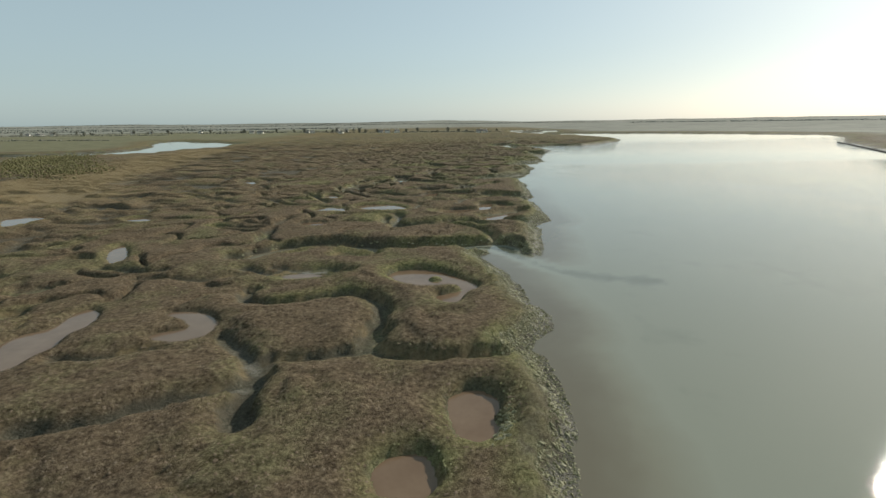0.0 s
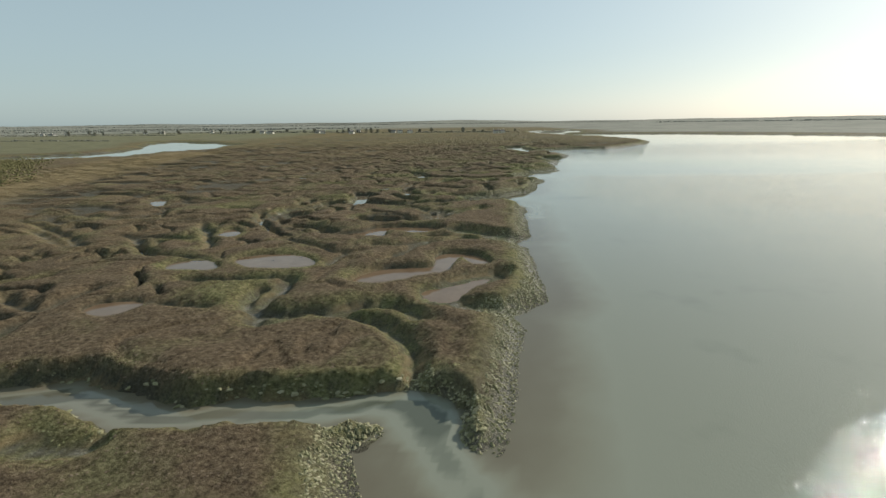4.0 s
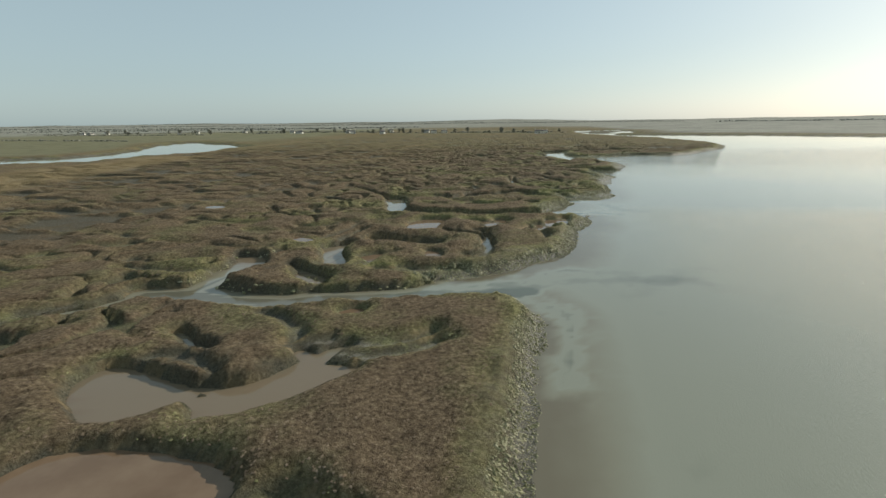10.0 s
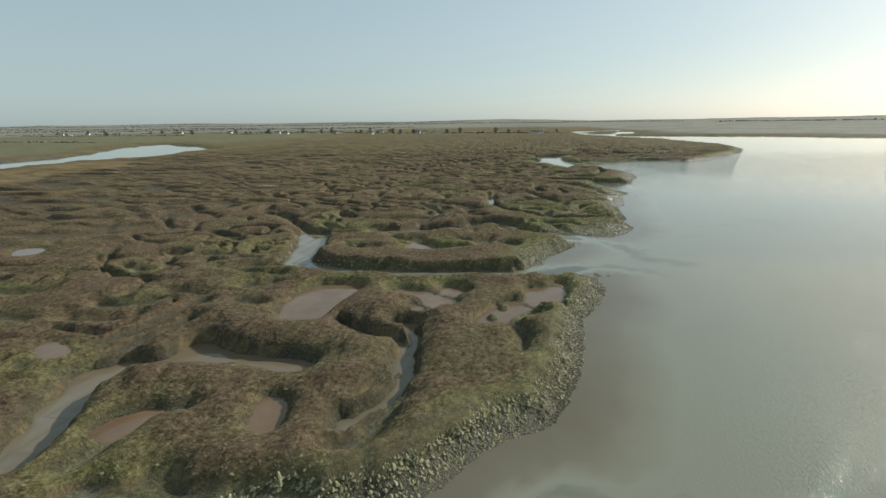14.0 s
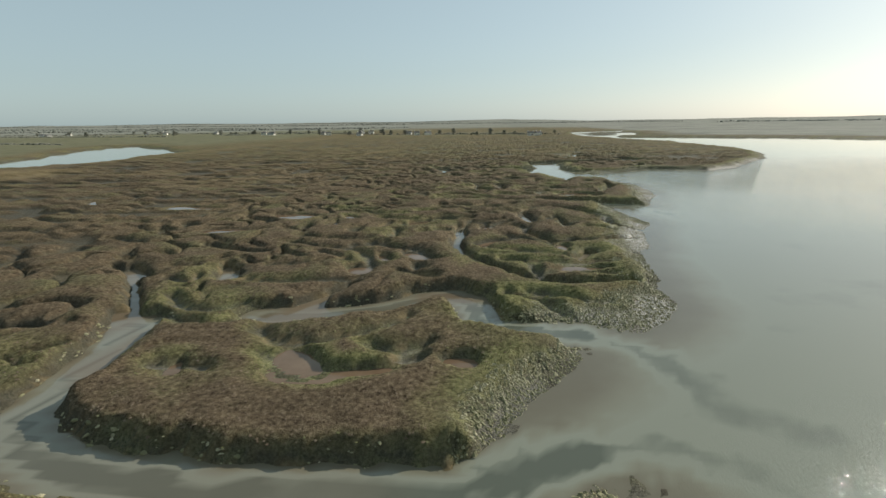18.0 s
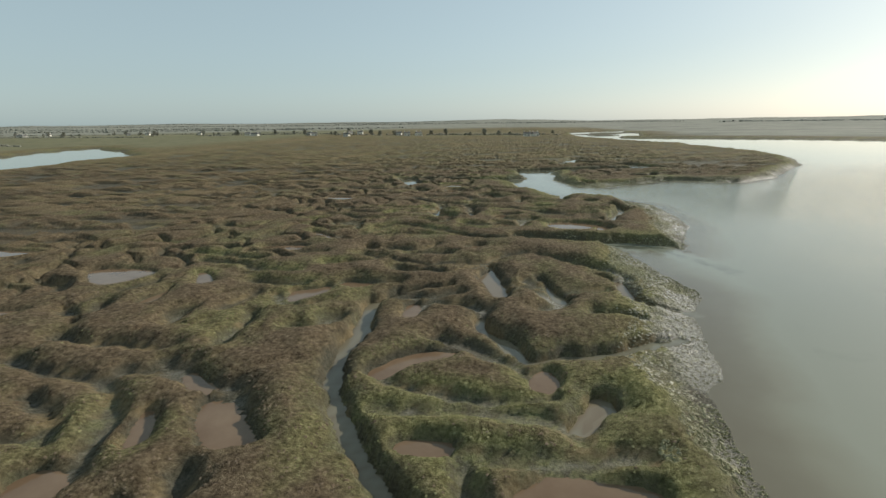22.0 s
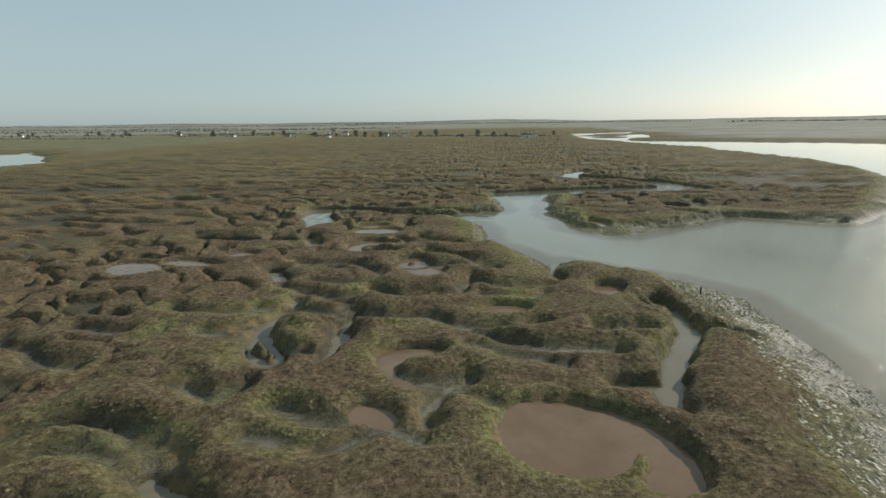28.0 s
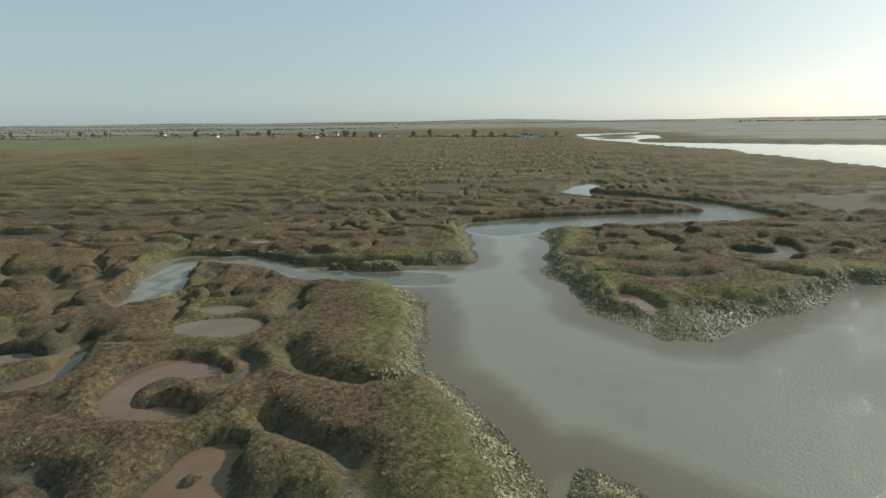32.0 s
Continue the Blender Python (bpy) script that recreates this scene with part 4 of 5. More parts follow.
def land_height(x, y):
    """Height and ground cover (vegetation, green, field) at places in the plan."""
    wob = 0.55 * fbm(x, y, 2.4, 3, 3) + 0.5 * fbm(x, y, 0.8, 5, 2)
    near_shore = np.full(x.shape, 1e3)
    box = (x > -60) & (x < 260) & (y < 1000)
    near_shore[box] = -area_distance(x[box], y[box], MAIN_LAND)
    far_in = within(x, y, MAIN_LAND)
    near_shore[~box] = np.where(far_in[~box], 1e3, -1e3)
    right = np.full(x.shape, -1e3)
    rb = (x > 100)
    right[rb] = -area_distance(x[rb], y[rb], FAR_LAND)
    side = area_distance(x, y, SIDE_CHANNEL) + 14 * fbm(x, y, 50, 191, 3)
    d = np.maximum(near_shore, right)
    d = np.minimum(d, side) + wob * 0.7 + 2.2 * fbm(x, y, 7, 211, 3) * smooth(350, 372, y)
    top = 1.46 + 0.5 * fbm(x, y, 9, 11, 3) + 0.22 * fbm(x, y, 3.6, 14, 2) + 0.10 * fbm(x, y, 1.3, 12, 2)
    shoal = np.zeros(x.shape)
    for sx, sy, rx, ry in SHOALS:
        shoal = np.maximum(shoal, 1 - smooth(0.5, 1.2, np.hypot((x - sx) / rx, (y - sy) / ry)))
    bankw = 2.8 + 1.4 * fbm(x, y, 9, 21, 2) + 5.5 * shoal
    z = np.where(d > 0, 0.02 + (top - 0.02) * smooth(0, 1, d / bankw) ** 0.8, np.maximum(np.where(d > -3, 0.02 + 0.04 * d, -0.10 + (0.11 + 0.2 * smooth(290, 335, y)) * (d + 3)), -0.68))
    thread = np.full(x.shape, 60.0)    # way to the line of the nearest dry gully
    gap = np.full(x.shape, 60.0)       # room to the nearest creek or pool of the plan
    for width, bed, p in CREEKS:
        shelf = 2 <= width < 4 and bed < 0
        lo, hi = p.min(0) - 8 - width, p.max(0) + 8 + width
        k = np.nonzero((x > lo[0]) & (x < hi[0]) & (y > lo[1]) & (y < hi[1]))[0]
        if len(k):
            e = line_distance(x[k] + 0.9 * fbm(x[k], y[k], 3.5, 201, 2), y[k] + 0.9 * fbm(x[k], y[k], 3.5, 207, 2), p, False) - width * 0.5 + 0.65 * wob[k] + (0.3 if shelf else 0.0)
            if bed < -0.9:         # a deeper run in the river bed, fading outwards
                z[k] = np.minimum(z[k], -0.8 + (z[k] + 0.8) * smooth(-0.5, 2.3, e + 1.8 * wob[k]))
                continue
            z[k] = np.minimum(z[k], bed + (np.maximum(top[k], bed) - bed) * (0.3 * smooth(0.0, 0.5, e) + 0.7 * smooth(0.9, 2.4, e) if shelf else gully_rise(e) if bed > 0.12 else bank_rise(e / 1.15)) + 0.05 * wob[k])
            if shelf:
                z[k] += 0.4 * smooth(0.4, 1.0, e) * (1 - smooth(2.2, 4.0, e)) * (np.abs(fbm(x[k], y[k], 1.1, 163, 3)) - 0.2)
            gap[k] = np.minimum(gap[k], e - (0.8 if shelf else 0.0))
            if bed > 0.12:
                thread[k] = np.minimum(thread[k], e + width * 0.5)
    for p, floor in zip(POOLS, POOL_FLOOR):
        lo, hi = p.min(0) - 9, p.max(0) + 9
        k = np.nonzero((x > lo[0]) & (x < hi[0]) & (y > lo[1]) & (y < hi[1]))[0]
        if len(k):
            e = area_distance(x[k], y[k], p) - 0.2 + 0.4 * wob[k]
            z[k] = np.minimum(z[k], floor + (top[k] - floor) * bank_rise(e + 0.05))
            if floor > 0:
                z[k] = np.where((e > 0.12) & (e < 1.1) & (z[k] > -0.04), np.maximum(z[k], floor + 0.16), z[k])
            gap[k] = np.minimum(gap[k], e)
    for mx, my, rx, ry in MOUNDS:
        k = np.nonzero((np.abs(x - mx) < 3 * rx) & (np.abs(y - my) < 3 * ry))[0]
        if len(k):
            q = np.hypot((x[k] - mx) / rx, (y[k] - my) / ry) + 0.3 * wob[k]
            z[k] = np.maximum(z[k], np.where(q < 1.25, 0.36 + 0.45 * (1 - smooth(0.5, 1.2, q)), -9))
    # lesser gullies that wind over the whole marsh
    qx, qy = x + 3.0 * fbm(x, y, 7, 91, 2), y + 3.0 * fbm(x, y, 7, 97, 2)
    qx, qy = 0.83 * qx - 0.56 * qy, 0.56 * qx + 0.83 * qy
    r1 = np.abs(fbm(qx, qy, 8.5, 31, 2)) * 14 + 0.5 * wob
    r2 = np.abs(fbm(qx, qy, 5.4, 41, 2)) * 9
    patch = smooth(-0.35, 0.0, fbm(x, y, 22, 51, 2))
    dig = np.maximum(0.76 * (1 - smooth(0.45, 1.0, r1)) + 0.24 * (1 - smooth(0.5, 3.2, r1)), 0.9 * (1 - smooth(0.35, 0.85, r2 + 0.4 * wob)) * patch)
    wide_out = np.maximum(smooth(340, 440, y), smooth(50, 90, np.abs(x - 0.14 * y)))
    r3 = np.abs(fbm(qx, qy, 17.0, 47, 3)) * 15
    dig = np.maximum(dig, wide_out * (1 - smooth(0.4, 1.4, r3)))
    hollow = smooth(0.07, 0.13, fbm(0.3 * x + 0.05 * y, y, 4.4, 221, 3))
    dig = np.maximum(dig * (1 - 0.1 * wide_out), wide_out * hollow)
    planned = smooth(-36, -27, x - 0.14 * y) * (1 - smooth(368, 388, y))
    dig = dig * (1 - 0.75 * planned) * smooth(0.9, 2.4, gap) * smooth(2.5, 6, d) * (x > -170) * smooth(40, 90, -right)
    for fx, fy, rx, ry in FLATS:
        k = np.nonzero((np.abs(x - fx) < 1.5 * rx) & (np.abs(y - fy) < 1.5 * ry))[0]
        if len(k):
            dig[k] = dig[k] * smooth(0.8, 1.25, np.hypot((x[k] - fx) / rx, (y[k] - fy) / ry))
    floor_z = 0.22 + 0.42 * wide_out
    z = z - dig * (z - floor_z) * (z > floor_z)
    rough_bank = smooth(0.1, 0.8, d) * (1 - smooth(2.6, 4.6, d - 4.5 * shoal))
    z = z + rough_bank * 0.38 * (np.abs(fbm(x, y, 0.9, 161, 3)) - 0.2)
    gap = np.minimum(gap, np.where((dig > 0.5) & (wide_out < 0.5), 2.4 * (1 - dig), 60))
    # the meadows, the rise of the land behind them, and the hills
    inland = smooth(-150, -230, x) * smooth(6, 30, side)
    far = np.hypot(x - 40, y - 300)
    z = z + smooth(700, 1000, y - 0.25 * x) * (x < 120) * 1.5
    hill = smooth(1300, 4200, far) * np.where(d > 0, 1, 0)
    z = z + hill * (26 - 15 * smooth(0, 900, x) + 14 * fbm(x, y, 700, 61, 3))
    veg = smooth(0.40, 0.72, (z + 0.25 * wob) / np.maximum(top, 0.6)) * smooth(1.2, 3.6, d + 1.2 * wob)
    # the first term tints the far marsh in place of distance haze
    green = 0.3 * smooth(370, 470, y) + (1 - smooth(0.5, 2.3, gap)) * (0.08 + 0.6 * smooth(0.0, 0.3, fbm(x, y, 15, 251, 3)) + 0.25 * (1 - smooth(6, 20, d))) + 1.0 * (1 - smooth(2, 4.5 + 2 * smooth(150, 230, y) + 4 * smooth(203, 222, y) * (1 - smooth(275, 300, y)), d)) * smooth(0.2, 1.5, d)
    green = green + 0.5 * (1 - smooth(-0.2, 0.8, gap)) * (1 - smooth(8, 16, d))
    green = green * (0.5 + 0.8 * smooth(-0.3, 0.4, fbm(x, y, 6, 71, 3)))
    for gx, gy, rx, ry in GREENS:
        k = np.nonzero((np.abs(x - gx) < 1.6 * rx) & (np.abs(y - gy) < 1.6 * ry))[0]
        if len(k):
            green[k] = np.maximum(green[k], 0.55 * (1 - smooth(0.6, 1.4, np.hypot((x[k] - gx) / rx, (y[k] - gy) / ry) + 0.5 * wob[k])))
    meadow = np.clip(inland * smooth(-200, -280, x) + 0.5 * smooth(760, 830, y - 0.2 * x) * smooth(0.05, 0.25, fbm(x, y, 120, 81, 2)) * (x < 60), 0, 1) * np.where(d > 2, 1, 0)
    straw_haze = (1 - smooth(9, 26, line_distance(x, y, REED_BELT, False) + 12 * wob)) + 0.35 * (1 - smooth(2, 6, line_distance(x, y, OLD_TRACK, False)))
    # outer marsh paled by colour, standing in for the haze over it
    straw_haze = straw_haze + 0.4 * np.maximum(smooth(380, 470, y), smooth(45, 95, 0.14 * y - x)) * smooth(-0.5, 0.3, fbm(x, y, 25, 271, 3)) * (1 - dig) * (right < 0)
    rim = (1 - smooth(0.12, 0.4, np.abs(gap - 0.25))) * smooth(0.0, 0.25, fbm(x, y, 3, 231, 3)) * (z < 0.9)
    straw_haze = np.clip(straw_haze + 0.8 * rim, 0, 1) * np.where(d > 3, 1, 0) + 0.12 * rough_bank
    wet = (1 - smooth(0.5, 2.6, d - 5 * shoal)) * (0.45 + 0.55 * shoal) * (y < 430) * smooth(-2, 0, d) * (1 - smooth(0.35, 0.75, z)) * smooth(-0.25, 0.25, fbm(x, y, 5, 181, 3) + 0.1)
    trench = (1 - smooth(-0.05, 0.2, thread + 0.4 * wob)) * (z < 0.75) * (d > 1) * (y < 420)
    wet = np.maximum(wet, trench * (0.35 + 0.4 * smooth(-0.2, 0.2, fbm(x, y, 4, 241, 2))))
    wet = np.maximum(wet, 0.08 * smooth(0, 15, right) * (1 - smooth(250, 500, right)))
    # where the haze-pale grey goes: the hills and the flat far shore
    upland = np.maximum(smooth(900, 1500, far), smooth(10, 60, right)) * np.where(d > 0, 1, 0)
    return z, np.stack([np.clip(veg, 0, 1), np.clip(green, 0, 1), meadow, straw_haze, upland, wet], -1), np.where(d > 0.8, np.maximum(d - 5.0 * shoal, 0.8), d), gap


def spaced(a, b, step, out_lo, out_hi, grow_lo, grow_hi):
    mid = list(np.arange(a, b, step))
    lo, s, v = [], step, a
    while v > out_lo:
        s = s * (1 + grow_lo)
        v -= s
        lo.append(v)
    hi, s, v = [], step, mid[-1]
    while v < out_hi:
        s = s * (1 + grow_hi)
        v += s
        hi.append(v)
    return np.array(lo[::-1] + mid + hi)


def sheet(name, u, v, shear, zfun):
    """One sheet over a grid of lines; zfun gives heights and a colour for each corner."""
    gu, gv = np.meshgrid(u, v)
    x, y = (gu + shear * np.minimum(gv, 420)).ravel(), gv.ravel()
    z, extra = zfun(x, y)
    nu, nv = len(u), len(v)
    i = (np.arange(nv - 1)[:, None] * nu + np.arange(nu - 1)[None]).ravel()
    quads = np.stack([i, i + 1, i + nu + 1, i + nu], -1)
    return grid_mesh(name, np.stack([x, y, z], -1), quads), extra


def grid_mesh(name, co, faces, flat=False):
    me = bpy.data.meshes.new(name)
    n = faces.shape[1]
    me.vertices.add(len(co))
    me.vertices.foreach_set("co", np.ascontiguousarray(co, np.float32).ravel())
    me.loops.add(faces.size)
    me.loops.foreach_set("vertex_index", np.ascontiguousarray(faces, np.int32).ravel())
    me.polygons.add(len(faces))
    me.polygons.foreach_set("loop_start", np.arange(0, faces.size, n, dtype=np.int32))
    me.polygons.foreach_set("use_smooth", np.full(len(faces), not flat))
    me.update(calc_edges=True)
    return me


def paint(me, name, rgb):
    a = me.color_attributes.new(name, "FLOAT_COLOR", "POINT")
    a.data.foreach_set("color", np.hstack([rgb, np.ones((len(rgb), 1))]).astype(np.float32).ravel())


GU = spaced(-48, 30, 0.28, -4600, 4600, 0.024, 0.05)
GV = spaced(14, 405, 0.41, -110, 4700, 0.06, 0.012)


def ground_z(x, y):
    z, cover, d, gap = land_height(x, y)
    return z, np.hstack([cover, z[:, None], d[:, None], gap[:, None]])


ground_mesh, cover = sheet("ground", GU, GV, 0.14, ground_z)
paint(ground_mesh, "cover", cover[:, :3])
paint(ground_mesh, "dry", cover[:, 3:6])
GROUND_GRID = cover.reshape(len(GV), len(GU), -1)


def on_ground(x, y):
    """Height, cover, way from the bank and room to the next creek, read off the built sheet."""
    u = x - 0.14 * np.minimum(y, 420)
    i = np.clip(np.searchsorted(GU, u) - 1, 0, len(GU) - 2)
    j = np.clip(np.searchsorted(GV, y) - 1, 0, len(GV) - 2)
    a = ((u - GU[i]) / (GU[i + 1] - GU[i]))[:, None]
    b = ((y - GV[j]) / (GV[j + 1] - GV[j]))[:, None]
    g = GROUND_GRID
    q = (g[j, i] * (1 - a) + g[j, i + 1] * a) * (1 - b) + (g[j + 1, i] * (1 - a) + g[j + 1, i + 1] * a) * b
    return q[:, 6], q[:, :6], q[:, 7], q[:, 8]

ground_mesh.materials.append(M_GROUND)
tagged(new("ground", ground_mesh), "brown and green salt marsh cut by muddy creeks and gullies", "ground", kind="structure")

# the tidal river, one sheet at level 0
WU = spaced(0, 34, 0.5, -4600, 4600, 0.05, 0.06)
WV = spaced(14, 415, 0.65, -110, 4700, 0.1, 0.035)


def water_z(x, y):
    z, _, d, _ = on_ground(x, y)
    wind = 0.03 + (0.42 * smooth(240, 330, y) * smooth(40, 75, x) + (0.16 + 0.32 * smooth(110, 180, y)) * smooth(4, 26, x - 0.14 * y) * smooth(20, 60, y) * (1 - 0.92 * smooth(196, 216, y) * (1 - smooth(300, 340, y)))) * (1 - smooth(360, 460, y))
    deep = np.clip(-z / 1.2, 0, 1)
    silt = 0.25 * smooth(4, 8, d)       # standing water in the marsh is full of silt
    for p, floor in zip(POOLS, POOL_FLOOR):
        if floor < 0:
            k = np.nonzero((np.abs(x - p[:, 0].mean()) < 25) & (np.abs(y - p[:, 1].mean()) < 25))[0]
            silt[k] = np.maximum(silt[k], 0.7 * (1 - smooth(0.3, 1.5, area_distance(x[k], y[k], p))))
    return np.zeros(x.shape), np.stack([deep, np.clip(wind, 0, 1), silt], -1)


water_mesh, depth = sheet("water", WU, WV, 0.14, water_z)
paint(water_mesh, "depth", depth)
water_mesh.materials.append(M_WATER)
tagged(new("water", water_mesh), "calm grey-green tidal river with fine ripples, silty near the banks", "water", kind="structure")

# the pools of the marsh, each its own piece of still water
for n_pool, p in enumerate(POOLS):
    if POOL_FLOOR[n_pool] < 0:
        continue
    lo, hi = p.min(0) - 1.2, p.max(0) + 1.2
    step = max(0.3, (hi - lo).max() / 60)
    gx, gy = np.arange(lo[0], hi[0], step), np.arange(lo[1], hi[1], step)
    cx, cy = np.meshgrid(gx, gy)
    cx, cy = cx.ravel(), cy.ravel()
    zz = on_ground(cx, cy)[0]
    level = POOL_FLOOR[n_pool] + 0.11 + 0.004 * (n_pool % 7)
    ok = (area_distance(cx, cy, p) < 0.8) & (zz > -0.04)
    nx, ny = len(gx), len(gy)
    i = (np.arange(ny - 1)[:, None] * nx + np.arange(nx - 1)[None]).ravel()
    quads = np.stack([i, i + 1, i + nx + 1, i + nx], -1)
    cell = ok[quads].all(1).reshape(ny - 1, nx - 1)
    best, seen = [], set()
    for start in zip(*np.nonzero(cell)):
        if start in seen:
            continue
        piece, todo = [], [start]
        seen.add(start)
        while todo:
            r, c = todo.pop()
            piece.append(r * (nx - 1) + c)
            for q in ((r + 1, c), (r - 1, c), (r, c + 1), (r, c - 1)):
                if 0 <= q[0] < ny - 1 and 0 <= q[1] < nx - 1 and cell[q] and q not in seen:
                    seen.add(q)
                    todo.append(q)
        best = max(best, piece, key=len)
    if len(best) < 3:
        continue
    quads = quads[best]
    used, inv = np.unique(quads, return_inverse=True)
    me = grid_mesh("tidal_pool", np.stack([cx[used], cy[used], np.full(len(used), level)], -1), inv.reshape(quads.shape))
    me.materials.append(M_POOL)
    tagged(new("tidal_pool", me), "shallow brown silty pool of still water in the marsh", "pool", group="pools of the marsh")


# ---- plants and clods of the marsh ----
def scatter_mesh(name, base_co, base_faces, place, turn, size, lean, material, flat=True):
    """Many small bodies in one mesh: each is base_co scaled by size, leant, turned and set at its place."""
    n, k = len(place), len(base_co)
    c, s_ = np.cos(turn)[:, None], np.sin(turn)[:, None]
    co = base_co[None] * size[:, None, :]
    co = co * (1 + 0.5 * (np.random.rand(n, k, 3) - 0.5))
    co[..., :2] += lean[:, None, :] * co[..., 2:3]
    x, y = co[..., 0] * c - co[..., 1] * s_, co[..., 0] * s_ + co[..., 1] * c
    co = np.stack([x, y, co[..., 2]], -1) + place[:, None, :]
    faces = (base_faces[None] + (np.arange(n) * k)[:, None, None]).reshape(-1, base_faces.shape[1])
    me = grid_mesh(name, co.reshape(-1, 3), faces, flat)
    me.materials.append(material)
    return me


def dome(sides, rings):
    """A low rounded lump of triangles with its foot at z = 0, unit radius and height."""
    co, faces = [], []
    for r in range(rings):
        a = r / rings * math.pi / 2
        for k in range(sides):
            b = 2 * math.pi * (k + 0.5 * (r % 2)) / sides
            co.append((math.cos(a) * math.cos(b), math.cos(a) * math.sin(b), math.sin(a)))
    co.append((0, 0, 1))
    for r in range(rings - 1):
        for k in range(sides):
            i, j = r * sides + k, r * sides + (k + 1) % sides
            faces += [(i, j, i + sides), (j, j + sides, i + sides)]
    for k in range(sides):
        faces.append(((rings - 1) * sides + k, (rings - 1) * sides + (k + 1) % sides, len(co) - 1))
    return np.array(co, float), np.array(faces)


def island_material(name, stops, rough=0.9, scale=1.0, reach=0.45, mottle=0.0):
    """Colour that varies from body to body and over wide patches."""
    m, n, l, b = mat(name, rough, 0.15)
    g = n.new("ShaderNodeNewGeometry")
    add = n.new("ShaderNodeMath")
    add.operation = "MULTIPLY_ADD"
    l.new(g.outputs["Random Per Island"], add.inputs[0])
    add.inputs[1].default_value = reach
    l.new(noise_node(n, l, 0.3 * scale, 4, 0.65, g.outputs["Position"]), add.inputs[2])
    c = ramp(n, l, add.outputs[0], *stops)
    c = mix(n, l, mottle, c, ramp(n, l, noise_node(n, l, 1.3, 5, 0.75, g.outputs["Position"]), (0.36, (0.5, 0.48, 0.46)), (0.5, (1.0, 1.0, 1.0)), (0.66, (1.3, 1.27, 1.2))), "MULTIPLY")
    l.new(c, b.inputs["Base Color"])
    return m


M_HEATH = island_material("sea_purslane", ((0.36, (0.076, 0.055, 0.037)), (0.58, (0.124, 0.089, 0.059)), (0.78, (0.158, 0.117, 0.079)), (1.0, (0.180, 0.138, 0.098))), reach=0.4, mottle=0.6)
M_GREEN = island_material("marsh_grass", ((0.36, (0.082, 0.080, 0.034)), (0.62, (0.148, 0.142, 0.063)), (1.0, (0.24, 0.225, 0.114))), reach=0.5, mottle=0.6)
M_CLOD = island_material("mud_clod", ((0.36, (0.105, 0.100, 0.052)), (0.55, (0.185, 0.175, 0.092)), (0.78, (0.26, 0.24, 0.138)), (1.0, (0.34, 0.305, 0.20))), 0.62)
M_WET_CLOD = island_material("wet_mud_clod", ((0.36, (0.10, 0.095, 0.048)), (0.6, (0.18, 0.165, 0.092)), (1.0, (0.28, 0.25, 0.16))), 0.55)
M_WET_CLOD.node_tree.nodes["Principled BSDF"].inputs["Specular IOR Level"].default_value = 0.42

rng = np.random.default_rng(7)


def sow(count, y0, y1, left, right):
    """Random places along the marsh, u being the way from the bank line x = 0.14 y."""
    v = rng.uniform(y0, y1, count)
    u = rng.uniform(left, right, count)
    return u + 0.14 * v, v


tx, ty = sow(330000, 15, 400, -46, 22)
tz, tc, td, tg = on_ground(tx, ty)
keep = (tc[:, 0] > rng.uniform(0.35, 1.0, len(tx))) & (td > 1.5)
tx, ty, tz, tc = tx[keep], ty[keep], tz[keep], tc[keep]
greenish = tc[:, 1] + 0.5 * fbm(tx, ty, 7, 171, 3) > rng.uniform(0.2, 0.85, len(tx))
tuft_co, tuft_faces = dome(4, 1)
for which, name, label, material in ((~greenish, "heath", "reddish-brown low sea purslane covering the marsh", M_HEATH),
                                     (greenish, "marsh_grass", "olive-green tufts of salt grass along creeks and banks", M_GREEN)):
    k = np.nonzero(which)[0]
    size = 0.045 + 0.105 * rng.uniform(0, 1, len(k)) ** 1.5
    dims = np.stack([size, size * rng.uniform(0.7, 1.2, len(k)), size * rng.uniform(0.4, 0.75, len(k))], -1)
    me = scatter_mesh(name, tuft_co, tuft_faces, np.stack([tx[k], ty[k], tz[k] - 0.03], -1), rng.uniform(0, 6.28, len(k)), dims, rng.normal(0, 0.4, (len(k), 2)), material, flat=False)
    tagged(new(name, me), label, "marsh plants", kind="stuff")

# clods of mud and weed that have slumped down the river bank
shore = np.array(SHORE_NEAR[2:] + SHORE_MID + SHORE_FAR, float)
way = np.concatenate([[0], np.cumsum(np.hypot(*np.diff(shore, axis=0).T))])
along = rng.uniform(0, way[-1], 190000)
cx = np.interp(along, way, shore[:, 0]) + rng.uniform(-6.5, 1.5, len(along))
cy = np.interp(along, way, shore[:, 1]) + rng.uniform(-3.0, 3.0, len(along))
cz, cc, cd, cg = on_ground(cx, cy)
keep = (cd > -0.5) & (cd < 3.2 + 2.0 * fbm(cx, cy, 5, 131, 2)) & (cz < 1.15) & (rng.uniform(0, 1, len(cx)) < 0.75) & (cx > -5)
cx, cy, cz, cd = cx[keep], cy[keep], cz[keep], cd[keep]
ex = on_ground(cx + 0.4, cy)[0] - on_ground(cx - 0.4, cy)[0]
ey = on_ground(cx, cy + 0.4)[0] - on_ground(cx, cy - 0.4)[0]
slope_way = np.arctan2(ey, ex)
clod_co, clod_faces = dome(5, 1)
size = 0.045 + 0.10 * rng.uniform(0, 1, len(cx)) ** 1.8
dims = np.stack([size * rng.uniform(1.2, 2.4, len(cx)), size, size * rng.uniform(0.7, 1.4, len(cx))], -1)
CLODS = [np.stack([cx, cy, cz - 0.35 * dims[:, 2]], -1), slope_way + rng.normal(0, 0.4, len(cx)), dims]
